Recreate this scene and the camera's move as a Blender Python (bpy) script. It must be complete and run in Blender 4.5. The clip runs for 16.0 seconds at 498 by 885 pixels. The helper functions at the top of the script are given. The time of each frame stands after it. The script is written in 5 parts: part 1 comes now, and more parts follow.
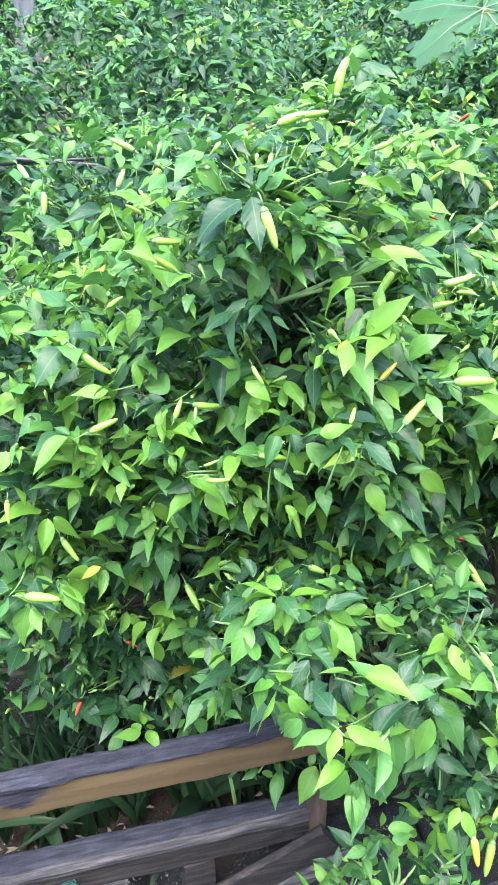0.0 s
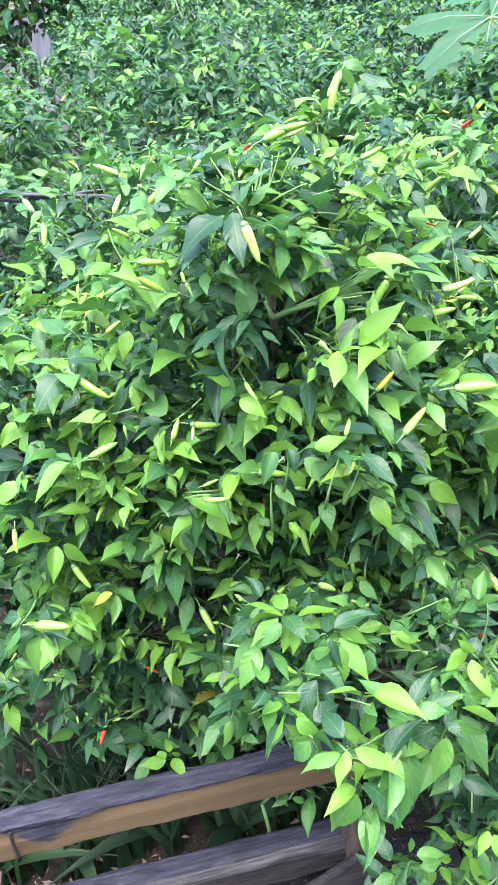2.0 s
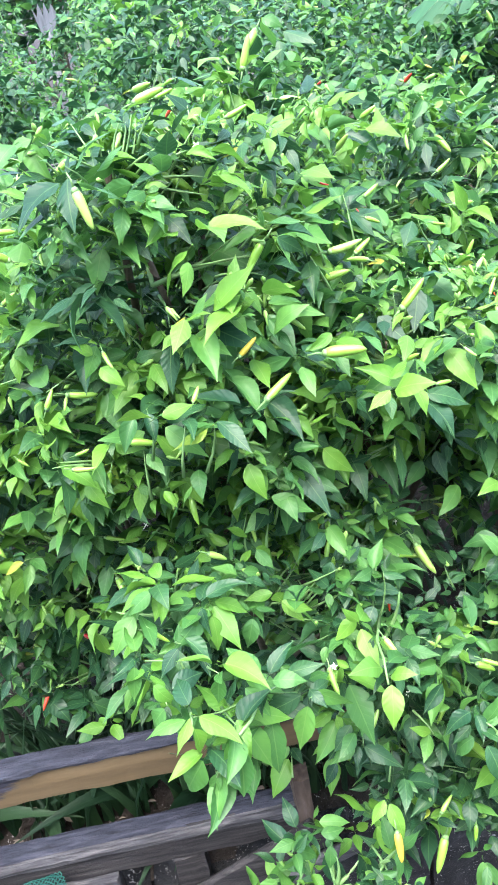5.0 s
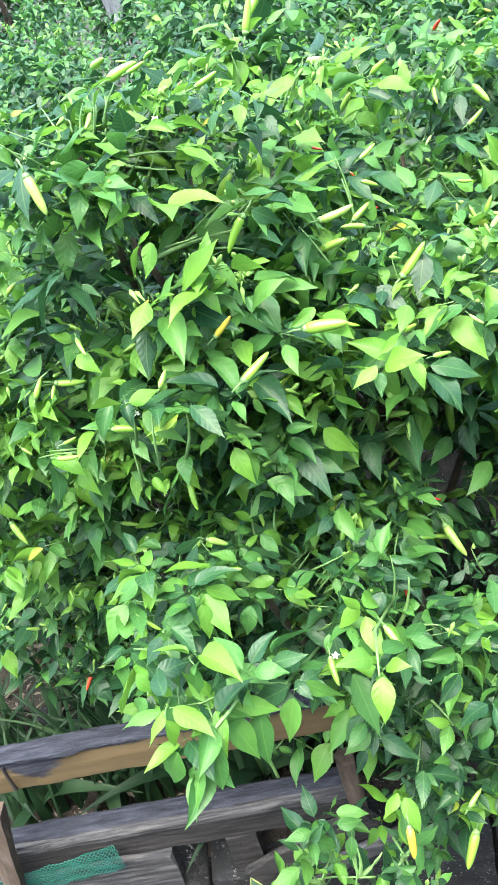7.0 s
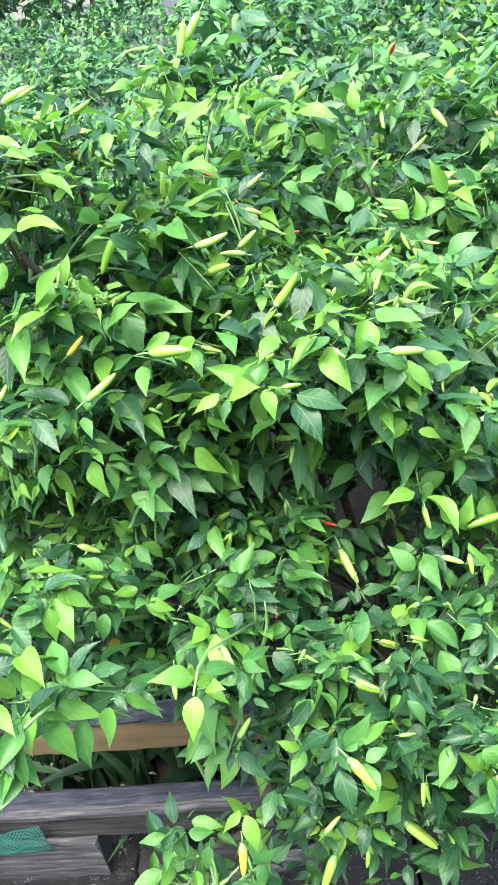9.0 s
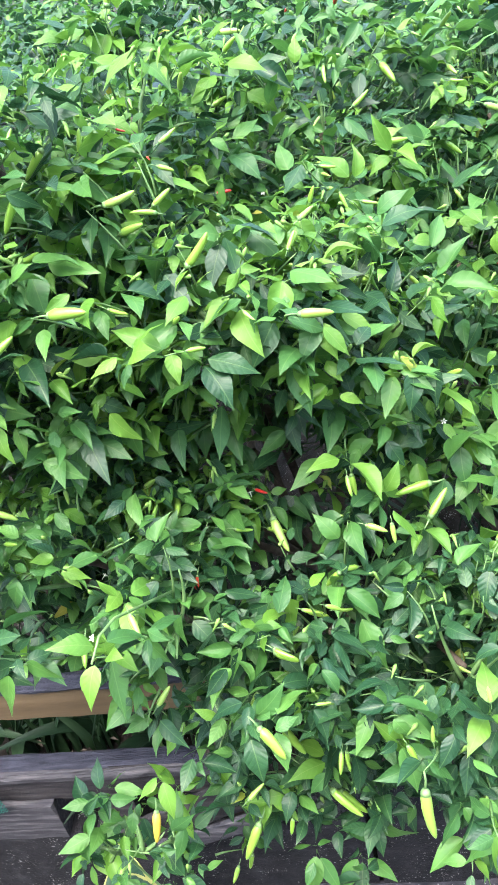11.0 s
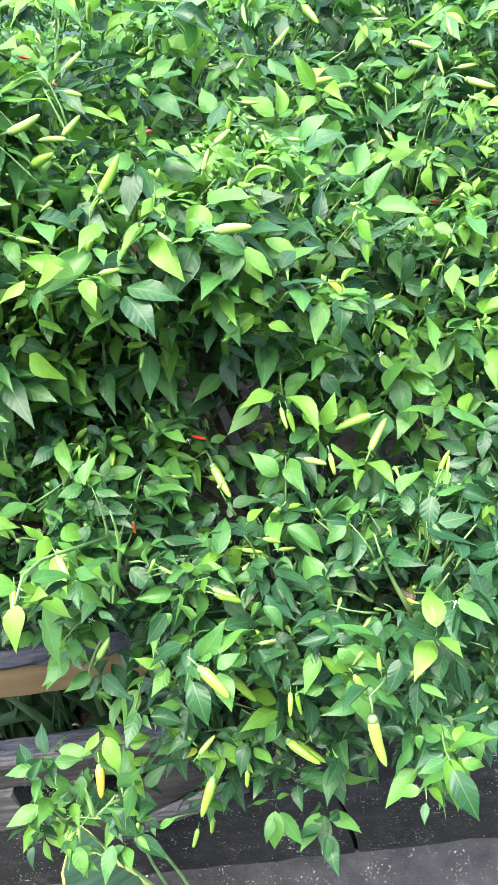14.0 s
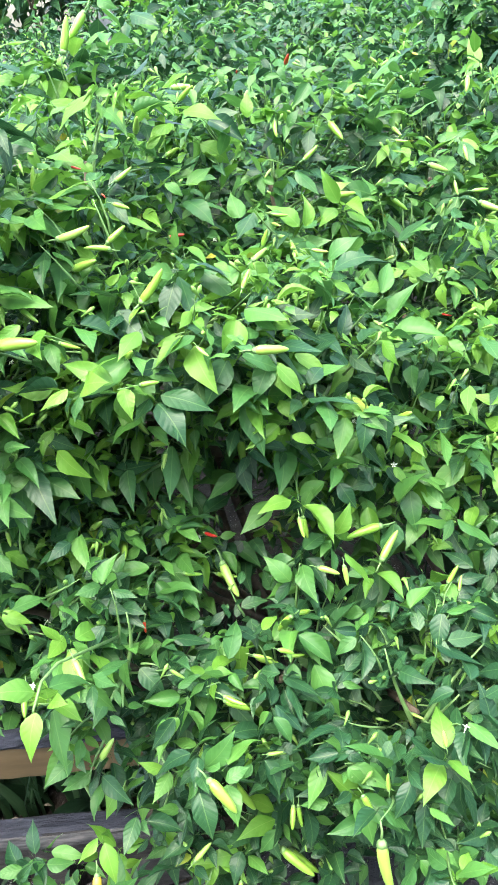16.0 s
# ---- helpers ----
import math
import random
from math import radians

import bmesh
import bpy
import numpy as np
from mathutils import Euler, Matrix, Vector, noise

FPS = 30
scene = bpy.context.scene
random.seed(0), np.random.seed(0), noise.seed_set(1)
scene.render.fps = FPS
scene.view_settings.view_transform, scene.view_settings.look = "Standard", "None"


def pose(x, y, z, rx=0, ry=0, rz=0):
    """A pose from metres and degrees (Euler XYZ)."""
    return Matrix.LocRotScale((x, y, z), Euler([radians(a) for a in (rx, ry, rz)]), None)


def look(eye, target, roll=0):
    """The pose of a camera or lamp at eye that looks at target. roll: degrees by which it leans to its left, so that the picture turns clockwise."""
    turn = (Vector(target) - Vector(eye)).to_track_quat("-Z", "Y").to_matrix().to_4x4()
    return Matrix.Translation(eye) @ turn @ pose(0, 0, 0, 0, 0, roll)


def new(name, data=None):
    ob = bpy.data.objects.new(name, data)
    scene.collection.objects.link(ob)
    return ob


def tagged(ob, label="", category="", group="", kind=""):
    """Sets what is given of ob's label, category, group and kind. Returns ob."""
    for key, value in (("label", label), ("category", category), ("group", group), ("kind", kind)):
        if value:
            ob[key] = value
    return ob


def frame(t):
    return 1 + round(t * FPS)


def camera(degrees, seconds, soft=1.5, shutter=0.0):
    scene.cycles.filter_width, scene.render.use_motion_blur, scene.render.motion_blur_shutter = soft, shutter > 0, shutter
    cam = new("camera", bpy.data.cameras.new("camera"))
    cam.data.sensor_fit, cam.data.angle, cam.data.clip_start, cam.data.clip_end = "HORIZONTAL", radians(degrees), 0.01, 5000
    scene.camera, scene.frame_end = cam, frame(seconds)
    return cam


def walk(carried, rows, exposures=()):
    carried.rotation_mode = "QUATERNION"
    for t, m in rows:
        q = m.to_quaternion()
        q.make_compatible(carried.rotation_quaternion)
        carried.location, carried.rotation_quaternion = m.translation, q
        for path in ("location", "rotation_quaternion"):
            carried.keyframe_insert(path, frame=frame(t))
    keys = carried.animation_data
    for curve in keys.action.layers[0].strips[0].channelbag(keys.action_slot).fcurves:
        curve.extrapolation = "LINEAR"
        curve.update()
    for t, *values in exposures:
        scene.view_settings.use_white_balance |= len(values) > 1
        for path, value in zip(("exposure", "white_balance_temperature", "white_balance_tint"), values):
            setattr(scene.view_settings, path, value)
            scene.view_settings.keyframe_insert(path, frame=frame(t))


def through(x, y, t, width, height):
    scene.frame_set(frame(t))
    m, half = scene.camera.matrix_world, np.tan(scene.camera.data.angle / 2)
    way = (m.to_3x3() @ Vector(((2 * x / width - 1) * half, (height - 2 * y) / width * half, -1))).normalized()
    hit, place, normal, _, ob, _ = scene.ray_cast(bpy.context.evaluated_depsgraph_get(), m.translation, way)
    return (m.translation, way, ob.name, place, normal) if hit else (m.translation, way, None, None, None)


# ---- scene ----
cam = camera(35.5, 16.0, soft=1.35)
PATH = [
    (0.0, (0.0151, -0.0089, 1.5561), (0.2808, 1.1283, 0.7840), -0.1),
    (0.5, (-0.0015, -0.0032, 1.5519), (0.2193, 1.1562, 0.7987), -1.0),
    (1.0, (0.0115, -0.0029, 1.5470), (0.2251, 1.1677, 0.8092), -2.0),
    (1.5, (0.0297, -0.0054, 1.5449), (0.2478, 1.1634, 0.8043), -2.8),
    (2.0, (0.0546, -0.0124, 1.5449), (0.2548, 1.1624, 0.8106), -4.6),
    (2.5, (0.0801, -0.0203, 1.5428), (0.2859, 1.1487, 0.8001), -5.4),
    (3.0, (0.0992, -0.0245, 1.5400), (0.3102, 1.1331, 0.7805), -5.7),
    (3.5, (0.1223, -0.0332, 1.5365), (0.3373, 1.1176, 0.7693), -5.7),
    (4.0, (0.1408, -0.0401, 1.5358), (0.3225, 1.1191, 0.7714), -6.4),
    (4.5, (0.1810, -0.0467, 1.5309), (0.3264, 1.1174, 0.7665), -7.6),
    (5.0, (0.2238, -0.0402, 1.5225), (0.3159, 1.1273, 0.7553), -8.2),
    (5.2, (0.2464, -0.0337, 1.5183), (0.3202, 1.1270, 0.7378), -8.3),
    (7.3, (0.3429, -0.0235, 1.4896), (0.2273, 1.1397, 0.7196), -15.7),
    (7.5, (0.3529, -0.0181, 1.4861), (0.2340, 1.1460, 0.7182), -15.5),
    (8.0, (0.4340, -0.0228, 1.4924), (0.2306, 1.1411, 0.7413), -13.1),
    (8.5, (0.5026, -0.0258, 1.4819), (0.2626, 1.1279, 0.7266), -13.9),
    (9.0, (0.5406, -0.0297, 1.4812), (0.2976, 1.1291, 0.7336), -14.5),
    (9.2, (0.5477, -0.0329, 1.4784), (0.3015, 1.1245, 0.7294), -14.9),
    (11.3, (0.6426, -0.0065, 1.4469), (0.3673, 1.1135, 0.6524), -15.3),
    (11.5, (0.6516, -0.0051, 1.4455), (0.3698, 1.1122, 0.6496), -15.3),
    (12.0, (0.6713, -0.0015, 1.4420), (0.3631, 1.1110, 0.6503), -16.1),
    (12.5, (0.6852, -0.0036, 1.4364), (0.3698, 1.1064, 0.6433), -17.0),
    (13.0, (0.6809, -0.0148, 1.4231), (0.3935, 1.1170, 0.6510), -18.1),
    (13.5, (0.6646, -0.0251, 1.3839), (0.4180, 1.1057, 0.5964), -17.7),
    (14.0, (0.6520, -0.0291, 1.3671), (0.4328, 1.1070, 0.5789), -17.0),
    (14.5, (0.6411, -0.0321, 1.3643), (0.4337, 1.1104, 0.5831), -16.1),
    (15.0, (0.6226, -0.0310, 1.3727), (0.4212, 1.1295, 0.6160), -14.4),
    (15.5, (0.6194, -0.0208, 1.4098), (0.4671, 1.1539, 0.6636), -11.8),
    (16.0, (0.6125, -0.0140, 1.4287), (0.4636, 1.1772, 0.7084), -11.4),
]
walk(cam, [(t, look(e, g, r)) for t, e, g, r in PATH],
     [(0.0, 3.12, 6350, 14), (2.0, 3.12, 6300, 20), (4.5, 3.18, 6300, 16), (7.5, 3.22, 6900, 4), (8.5, 3.24, 6950, 4), (9.2, 3.22, 6650, 6), (11.5, 3.04, 6500, 18), (12.5, 3.1, 6500, 18), (13.2, 3.26, 6850, 11), (14.5, 3.32, 6900, 7), (15.5, 3.2, 6950, 6), (16.0, 3.12, 6850, 7)])

# ---- light: bright overcast day ----
world = bpy.data.worlds.new("sky")
scene.world = world
world.use_nodes = True
wn = world.node_tree.nodes
sky = wn.new("ShaderNodeTexSky")
sky.sky_type = 'NISHITA'
sky.sun_disc = False
sky.sun_elevation, sky.sun_rotation = radians(72), radians(195)
sky.air_density, sky.dust_density = 1.0, 3.0
wn["Background"].inputs["Strength"].default_value = 0.15
world.node_tree.links.new(sky.outputs[0], wn["Background"].inputs["Color"])
sun = new("sun", bpy.data.lights.new("sun", 'SUN'))
sun.data.energy, sun.data.angle, sun.data.color = 1.05, radians(60), (1.0, 0.97, 0.92)
sun.matrix_world = look((0.0, -0.1, 4.3), (0.3, 0.8, 0.6))


# ---- materials ----
def mat(name, rough=0.6, spec=0.5, metal=0.0):
    m = bpy.data.materials.new(name)
    m.use_nodes = True
    b = m.node_tree.nodes["Principled BSDF"]
    b.inputs["Roughness"].default_value = rough
    b.inputs["Specular IOR Level"].default_value = spec
    b.inputs["Metallic"].default_value = metal
    return m, m.node_tree.nodes, m.node_tree.links, b


def math_node(nodes, links, op, a, b=None, c=None):
    n = nodes.new("ShaderNodeMath")
    n.operation = op
    for i, v in enumerate((a, b, c)):
        if v is None:
            continue
        if isinstance(v, (int, float)):
            n.inputs[i].default_value = v
        else:
            links.new(v, n.inputs[i])
    return n.outputs[0]


def ramp(nodes, links, fac, stops):
    r = nodes.new("ShaderNodeValToRGB")
    el = r.color_ramp.elements
    while len(el) < len(stops):
        el.new(0.5)
    for e, (p, c) in zip(el, stops):
        e.position, e.color = p, (*c, 1)
    links.new(fac, r.inputs[0])
    return r.outputs[0]


def noise_tex(nodes, links, scale, detail=4, rough=0.55, coord="Object", stretch=None):
    tc = nodes.new("ShaderNodeTexCoord")
    out = tc.outputs[coord]
    if stretch:
        mp = nodes.new("ShaderNodeMapping")
        mp.inputs["Scale"].default_value = stretch
        links.new(out, mp.inputs[0])
        out = mp.outputs[0]
    n = nodes.new("ShaderNodeTexNoise")
    n.inputs["Scale"].default_value, n.inputs["Detail"].default_value, n.inputs["Roughness"].default_value = scale, detail, rough
    links.new(out, n.inputs["Vector"])
    return n.outputs["Fac"]


def bump(nodes, links, bsdf, height, strength, dist=0.002):
    b = nodes.new("ShaderNodeBump")
    b.inputs["Strength"].default_value, b.inputs["Distance"].default_value = strength, dist
    links.new(height, b.inputs["Height"])
    links.new(b.outputs[0], bsdf.inputs["Normal"])


def mixcol(nodes, links, fac, a, b, blend='MIX'):
    n = nodes.new("ShaderNodeMix")
    n.data_type, n.blend_type = 'RGBA', blend
    for s, v in ((n.inputs[0], fac), (n.inputs[6], a), (n.inputs[7], b)):
        if isinstance(v, (int, float)):
            s.default_value = v
        elif isinstance(v, tuple):
            s.default_value = (*v, 1)
        else:
            links.new(v, s)
    return n.outputs[2]


def piece_random(nodes, links):
    """One number a piece, for single objects and for islands of a joined mesh alike."""
    oi, ge = nodes.new("ShaderNodeObjectInfo"), nodes.new("ShaderNodeNewGeometry")
    return math_node(nodes, links, 'FRACT', math_node(nodes, links, 'ADD', oi.outputs["Random"], ge.outputs["Random Per Island"]))


def leaf_material(name, dark, mid, light, rough=0.42, through=0.33, vein=(0.25, 0.42, 0.12), gloss=0.42):
    m, n, l, b = mat(name, rough, gloss)
    r = piece_random(n, l)
    col = ramp(n, l, r, [(0.0, dark), (0.55, mid), (1.0, light)])
    blotch = noise_tex(n, l, 3.5, 2, 0.5, "UV")
    col = mixcol(n, l, math_node(n, l, 'MULTIPLY', blotch, 0.6), col, dark)
    uv = n.new("ShaderNodeUVMap")
    sp = n.new("ShaderNodeSeparateXYZ")
    l.new(uv.outputs[0], sp.inputs[0])
    ax = math_node(n, l, 'ABSOLUTE', math_node(n, l, 'SUBTRACT', sp.outputs[0], 0.5))
    mid_rib = math_node(n, l, 'LESS_THAN', ax, 0.022)
    wave = math_node(n, l, 'SINE', math_node(n, l, 'MULTIPLY', math_node(n, l, 'SUBTRACT', sp.outputs[1], math_node(n, l, 'MULTIPLY', ax, 0.45)), 44.0))
    side = math_node(n, l, 'GREATER_THAN', wave, 0.93)
    veins = math_node(n, l, 'MAXIMUM', math_node(n, l, 'MULTIPLY', mid_rib, 0.17), math_node(n, l, 'MULTIPLY', side, 0.05))
    col = mixcol(n, l, veins, col, vein)
    l.new(col, b.inputs["Base Color"])
    h = math_node(n, l, 'SUBTRACT', math_node(n, l, 'MULTIPLY', math_node(n, l, 'MULTIPLY', wave, ax), -1.3), math_node(n, l, 'MULTIPLY', mid_rib, 0.8))
    h = math_node(n, l, 'ADD', h, math_node(n, l, 'MULTIPLY', noise_tex(n, l, 7, 2, 0.5, "UV"), 1.1))
    bump(n, l, b, h, 0.32, 0.001)
    t = n.new("ShaderNodeBsdfTranslucent")
    l.new(mixcol(n, l, 0.25, col, light), t.inputs[0])
    mx = n.new("ShaderNodeMixShader")
    mx.inputs[0].default_value = through
    l.new(b.outputs[0], mx.inputs[1])
    l.new(t.outputs[0], mx.inputs[2])
    l.new(mx.outputs[0], n["Material Output"].inputs[0])
    return m


LEAF = leaf_material("pepper_leaf", (0.036, 0.125, 0.034), (0.068, 0.205, 0.04), (0.108, 0.275, 0.048), 0.44, 0.34, gloss=0.38)
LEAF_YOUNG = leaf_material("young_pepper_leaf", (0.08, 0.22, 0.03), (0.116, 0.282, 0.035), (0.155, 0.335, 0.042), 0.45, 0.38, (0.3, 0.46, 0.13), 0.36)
# Dark leaf colour: old leaves, and shade put into inner and low foliage.
LEAF_OLD_SHADED = leaf_material("old_shaded_pepper_leaf", (0.011, 0.05, 0.022), (0.021, 0.08, 0.028), (0.034, 0.11, 0.033), 0.42, 0.24, gloss=0.34)
LEAF_YELLOW = leaf_material("yellowing_leaf", (0.14, 0.25, 0.03), (0.22, 0.28, 0.03), (0.29, 0.25, 0.03), 0.5, 0.25, (0.4, 0.4, 0.12))
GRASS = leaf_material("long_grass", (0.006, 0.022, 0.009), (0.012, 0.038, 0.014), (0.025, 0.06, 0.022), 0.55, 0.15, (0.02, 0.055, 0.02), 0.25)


def plain(name, stops, scale, rough=0.6, spec=0.4, bump_s=0.3, stretch=None, dist=0.002):
    m, n, l, b = mat(name, rough, spec)
    f = noise_tex(n, l, scale, 6, 0.6, "Object", stretch)
    col = ramp(n, l, f, stops)
    l.new(col, b.inputs["Base Color"])
    g = noise_tex(n, l, scale * 6, 4, 0.6, "Object", stretch)
    bump(n, l, b, math_node(n, l, 'ADD', f, math_node(n, l, 'MULTIPLY', g, 0.5)), bump_s, dist)
    return m


def pod_material(name, a, b_, c):
    m, n, l, b = mat(name, 0.28, 0.5)
    r = piece_random(n, l)
    col = ramp(n, l, r, [(0.0, a), (0.5, b_), (1.0, c)])
    col = mixcol(n, l, math_node(n, l, 'MULTIPLY', noise_tex(n, l, 60, 2), 0.4), col, b_)
    l.new(col, b.inputs["Base Color"])
    b.inputs["Subsurface Weight"].default_value = 0.0
    bump(n, l, b, noise_tex(n, l, 140, 2), 0.12, 0.001)
    return m


POD = pod_material("pale_green_pod", (0.135, 0.3, 0.03), (0.185, 0.35, 0.045), (0.25, 0.4, 0.09))
POD_YELLOW = pod_material("yellow_pod", (0.3, 0.32, 0.03), (0.36, 0.33, 0.035), (0.4, 0.25, 0.03))
POD_RED = pod_material("ripe_red_pod", (0.36, 0.015, 0.012), (0.45, 0.025, 0.015), (0.5, 0.06, 0.015))
STEM_GREEN = plain("green_stem", [(0.3, (0.08, 0.17, 0.05)), (0.7, (0.16, 0.29, 0.1))], 40, 0.5)
STEM_WOOD = plain("woody_stem", [(0.3, (0.05, 0.037, 0.026)), (0.7, (0.12, 0.095, 0.065))], 60, 0.8)
PETAL = plain("white_petal", [(0.3, (0.7, 0.75, 0.6)), (0.7, (0.85, 0.87, 0.78))], 50, 0.5)


def flecked(name, stops, scale, flecks):
    """Rough concrete with pale specks of grit and lime."""
    m = plain(name, stops, scale, 0.9, 0.3, 1.0, None, 0.008)
    n, l = m.node_tree.nodes, m.node_tree.links
    b = n["Principled BSDF"]
    old = b.inputs["Base Color"].links[0].from_socket
    spots = math_node(n, l, 'GREATER_THAN', math_node(n, l, 'ADD', noise_tex(n, l, 190, 3, 0.7), math_node(n, l, 'MULTIPLY', noise_tex(n, l, 22, 2), 0.35)), flecks)
    l.new(mixcol(n, l, math_node(n, l, 'MULTIPLY', spots, 0.75), old, (0.3, 0.3, 0.29)), b.inputs["Base Color"])
    return m


SOIL = flecked("dark_soil", [(0.3, (0.01, 0.008, 0.007)), (0.55, (0.024, 0.019, 0.015)), (0.75, (0.055, 0.046, 0.04))], 25, 0.86)
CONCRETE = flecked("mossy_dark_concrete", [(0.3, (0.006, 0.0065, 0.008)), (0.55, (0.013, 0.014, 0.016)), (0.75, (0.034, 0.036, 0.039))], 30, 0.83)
PAVING = flecked("grey_concrete", [(0.3, (0.016, 0.017, 0.02)), (0.6, (0.036, 0.037, 0.042)), (0.8, (0.08, 0.08, 0.084))], 18, 0.84)
BLOCKER_GREY = plain("blocker_wall_grey", [(0.3, (0.14, 0.14, 0.135)), (0.7, (0.22, 0.215, 0.2))], 6, 0.9, 0.2, 0.3)
WOOD_TAN = plain("tan_weathered_plank", [(0.3, (0.07, 0.05, 0.025)), (0.5, (0.1, 0.072, 0.036)), (0.7, (0.13, 0.096, 0.052))], 16, 0.75, 0.3, 0.5, (0.3, 2, 2))


def blacken(m):
    """Soot-black weathering that eats down from the plank's upper edge, deepest near one end."""
    n, l = m.node_tree.nodes, m.node_tree.links
    b = n["Principled BSDF"]
    old = b.inputs["Base Color"].links[0].from_socket
    tc = n.new("ShaderNodeTexCoord")
    sp = n.new("ShaderNodeSeparateXYZ")
    l.new(tc.outputs["Object"], sp.inputs[0])
    deep = math_node(n, l, 'MAXIMUM', 0.0, math_node(n, l, 'SUBTRACT', 1.0, math_node(n, l, 'ABSOLUTE', math_node(n, l, 'DIVIDE', math_node(n, l, 'ADD', sp.outputs[0], 0.15), 0.075))))
    h = math_node(n, l, 'ADD', math_node(n, l, 'SUBTRACT', sp.outputs[2], 0.392), math_node(n, l, 'MULTIPLY', deep, 0.05))
    h = math_node(n, l, 'ADD', h, math_node(n, l, 'MULTIPLY', math_node(n, l, 'SUBTRACT', noise_tex(n, l, 42, 8, 0.75, "Object", (0.5, 1, 2)), 0.5), 0.06))
    f = n.new("ShaderNodeClamp")
    l.new(math_node(n, l, 'MULTIPLY', h, 90.0), f.inputs[0])
    grey = ramp(n, l, noise_tex(n, l, 70, 6, 0.7, "Object", (0.35, 2, 3)), [(0.35, (0.009, 0.01, 0.015)), (0.58, (0.03, 0.033, 0.047)), (0.75, (0.075, 0.08, 0.1))])
    l.new(mixcol(n, l, f.outputs[0], old, grey), b.inputs["Base Color"])


blacken(WOOD_TAN)
WOOD_GREY = plain("grey_weathered_wood", [(0.3, (0.012, 0.012, 0.014)), (0.5, (0.027, 0.026, 0.027)), (0.75, (0.06, 0.057, 0.056))], 34, 0.85, 0.2, 0.9, (0.3, 4, 4), 0.004)
WOOD_DARK = plain("blackened_wood", [(0.3, (0.012, 0.013, 0.019)), (0.5, (0.026, 0.029, 0.041)), (0.75, (0.055, 0.06, 0.08))], 34, 0.85, 0.2, 1.0, (0.6, 4, 4), 0.004)
WOOD_PALE = plain("bleached_wood", [(0.3, (0.022, 0.023, 0.027)), (0.5, (0.05, 0.051, 0.056)), (0.75, (0.13, 0.128, 0.13))], 34, 0.85, 0.2, 0.9, (0.3, 4, 4), 0.003)
WOOD_BLEACHED = plain("silvered_wood", [(0.3, (0.07, 0.075, 0.08)), (0.7, (0.15, 0.155, 0.165))], 24, 0.8, 0.2, 0.6, (4, 4, 0.4))
WOOD_BROWN = plain("brown_stake_wood", [(0.3, (0.04, 0.03, 0.024)), (0.55, (0.085, 0.065, 0.052)), (0.8, (0.2, 0.17, 0.15))], 16, 0.85, 0.2, 0.8, (3, 3, 0.4), 0.003)
DRY = plain("dry_litter", [(0.3, (0.07, 0.058, 0.045)), (0.7, (0.17, 0.145, 0.115))], 50, 0.9)
PALE_RIB = plain("pale_leaf_rib", [(0.3, (0.1, 0.18, 0.08)), (0.7, (0.16, 0.25, 0.13))], 40, 0.5)
PAPAYA = leaf_material("papaya_leaf", (0.03, 0.11, 0.05), (0.042, 0.135, 0.055), (0.06, 0.18, 0.05), 0.55, 0.35, (0.2, 0.34, 0.14), 0.2)


def snake_material():
    m, n, l, b = mat("snake_plant_leaf", 0.35, 0.5)
    uv = n.new("ShaderNodeUVMap")
    sp = n.new("ShaderNodeSeparateXYZ")
    l.new(uv.outputs[0], sp.inputs[0])
    ax = math_node(n, l, 'ABSOLUTE', math_node(n, l, 'SUBTRACT', sp.outputs[0], 0.5))
    edge = math_node(n, l, 'GREATER_THAN', math_node(n, l, 'ADD', ax, math_node(n, l, 'MULTIPLY', noise_tex(n, l, 40, 3), 0.12)), 0.5)
    band = noise_tex(n, l, 30, 4, 0.6, "Object", (0.4, 0.4, 3))
    col = mixcol(n, l, edge, ramp(n, l, band, [(0.35, (0.02, 0.06, 0.035)), (0.65, (0.06, 0.13, 0.08))]), (0.42, 0.44, 0.14))
    l.new(col, b.inputs["Base Color"])
    bump(n, l, b, band, 0.2, 0.002)
    return m


SNAKE = snake_material()
BUD_GREEN = plain("green_bud", [(0.3, (0.11, 0.25, 0.045)), (0.7, (0.19, 0.33, 0.07))], 40, 0.5)
NET = plain("green_netting", [(0.3, (0.006, 0.08, 0.065)), (0.7, (0.012, 0.13, 0.1))], 40, 0.55)
BLACK = plain("black_rubber", [(0.3, (0.01, 0.01, 0.012)), (0.7, (0.03, 0.03, 0.034))], 40, 0.4)


# ---- mesh helpers ----
def mesh_from(name, verts, faces, uvs=None, smooth=True):
    me = bpy.data.meshes.new(name)
    me.from_pydata(verts, [], faces)
    if uvs is not None:
        layer = me.uv_layers.new(name="uv")
        idx = np.zeros(len(me.loops), dtype=np.int32)
        me.loops.foreach_get("vertex_index", idx)
        layer.data.foreach_set("uv", np.asarray(uvs, dtype=np.float32)[idx].ravel())
    if smooth:
        me.polygons.foreach_set("use_smooth", [True] * len(me.polygons))
    me.update()
    return me


def part(name, data, material, parent, label=""):
    """Links a mesh or a bmesh as one object under a thing."""
    if isinstance(data, bmesh.types.BMesh):
        me = bpy.data.meshes.new(name)
        data.to_mesh(me)
        data.free()
        data = me
    if material and not data.materials:
        data.materials.append(material)
    ob = new(name, data)
    ob.parent = parent
    if label:
        ob["label"] = label
    return ob


def thing(name, place, label, category, group="", kind=""):
    ob = new(name)
    ob.empty_display_size = 0.05
    ob.location = place
    return tagged(ob, label, category, group, kind)


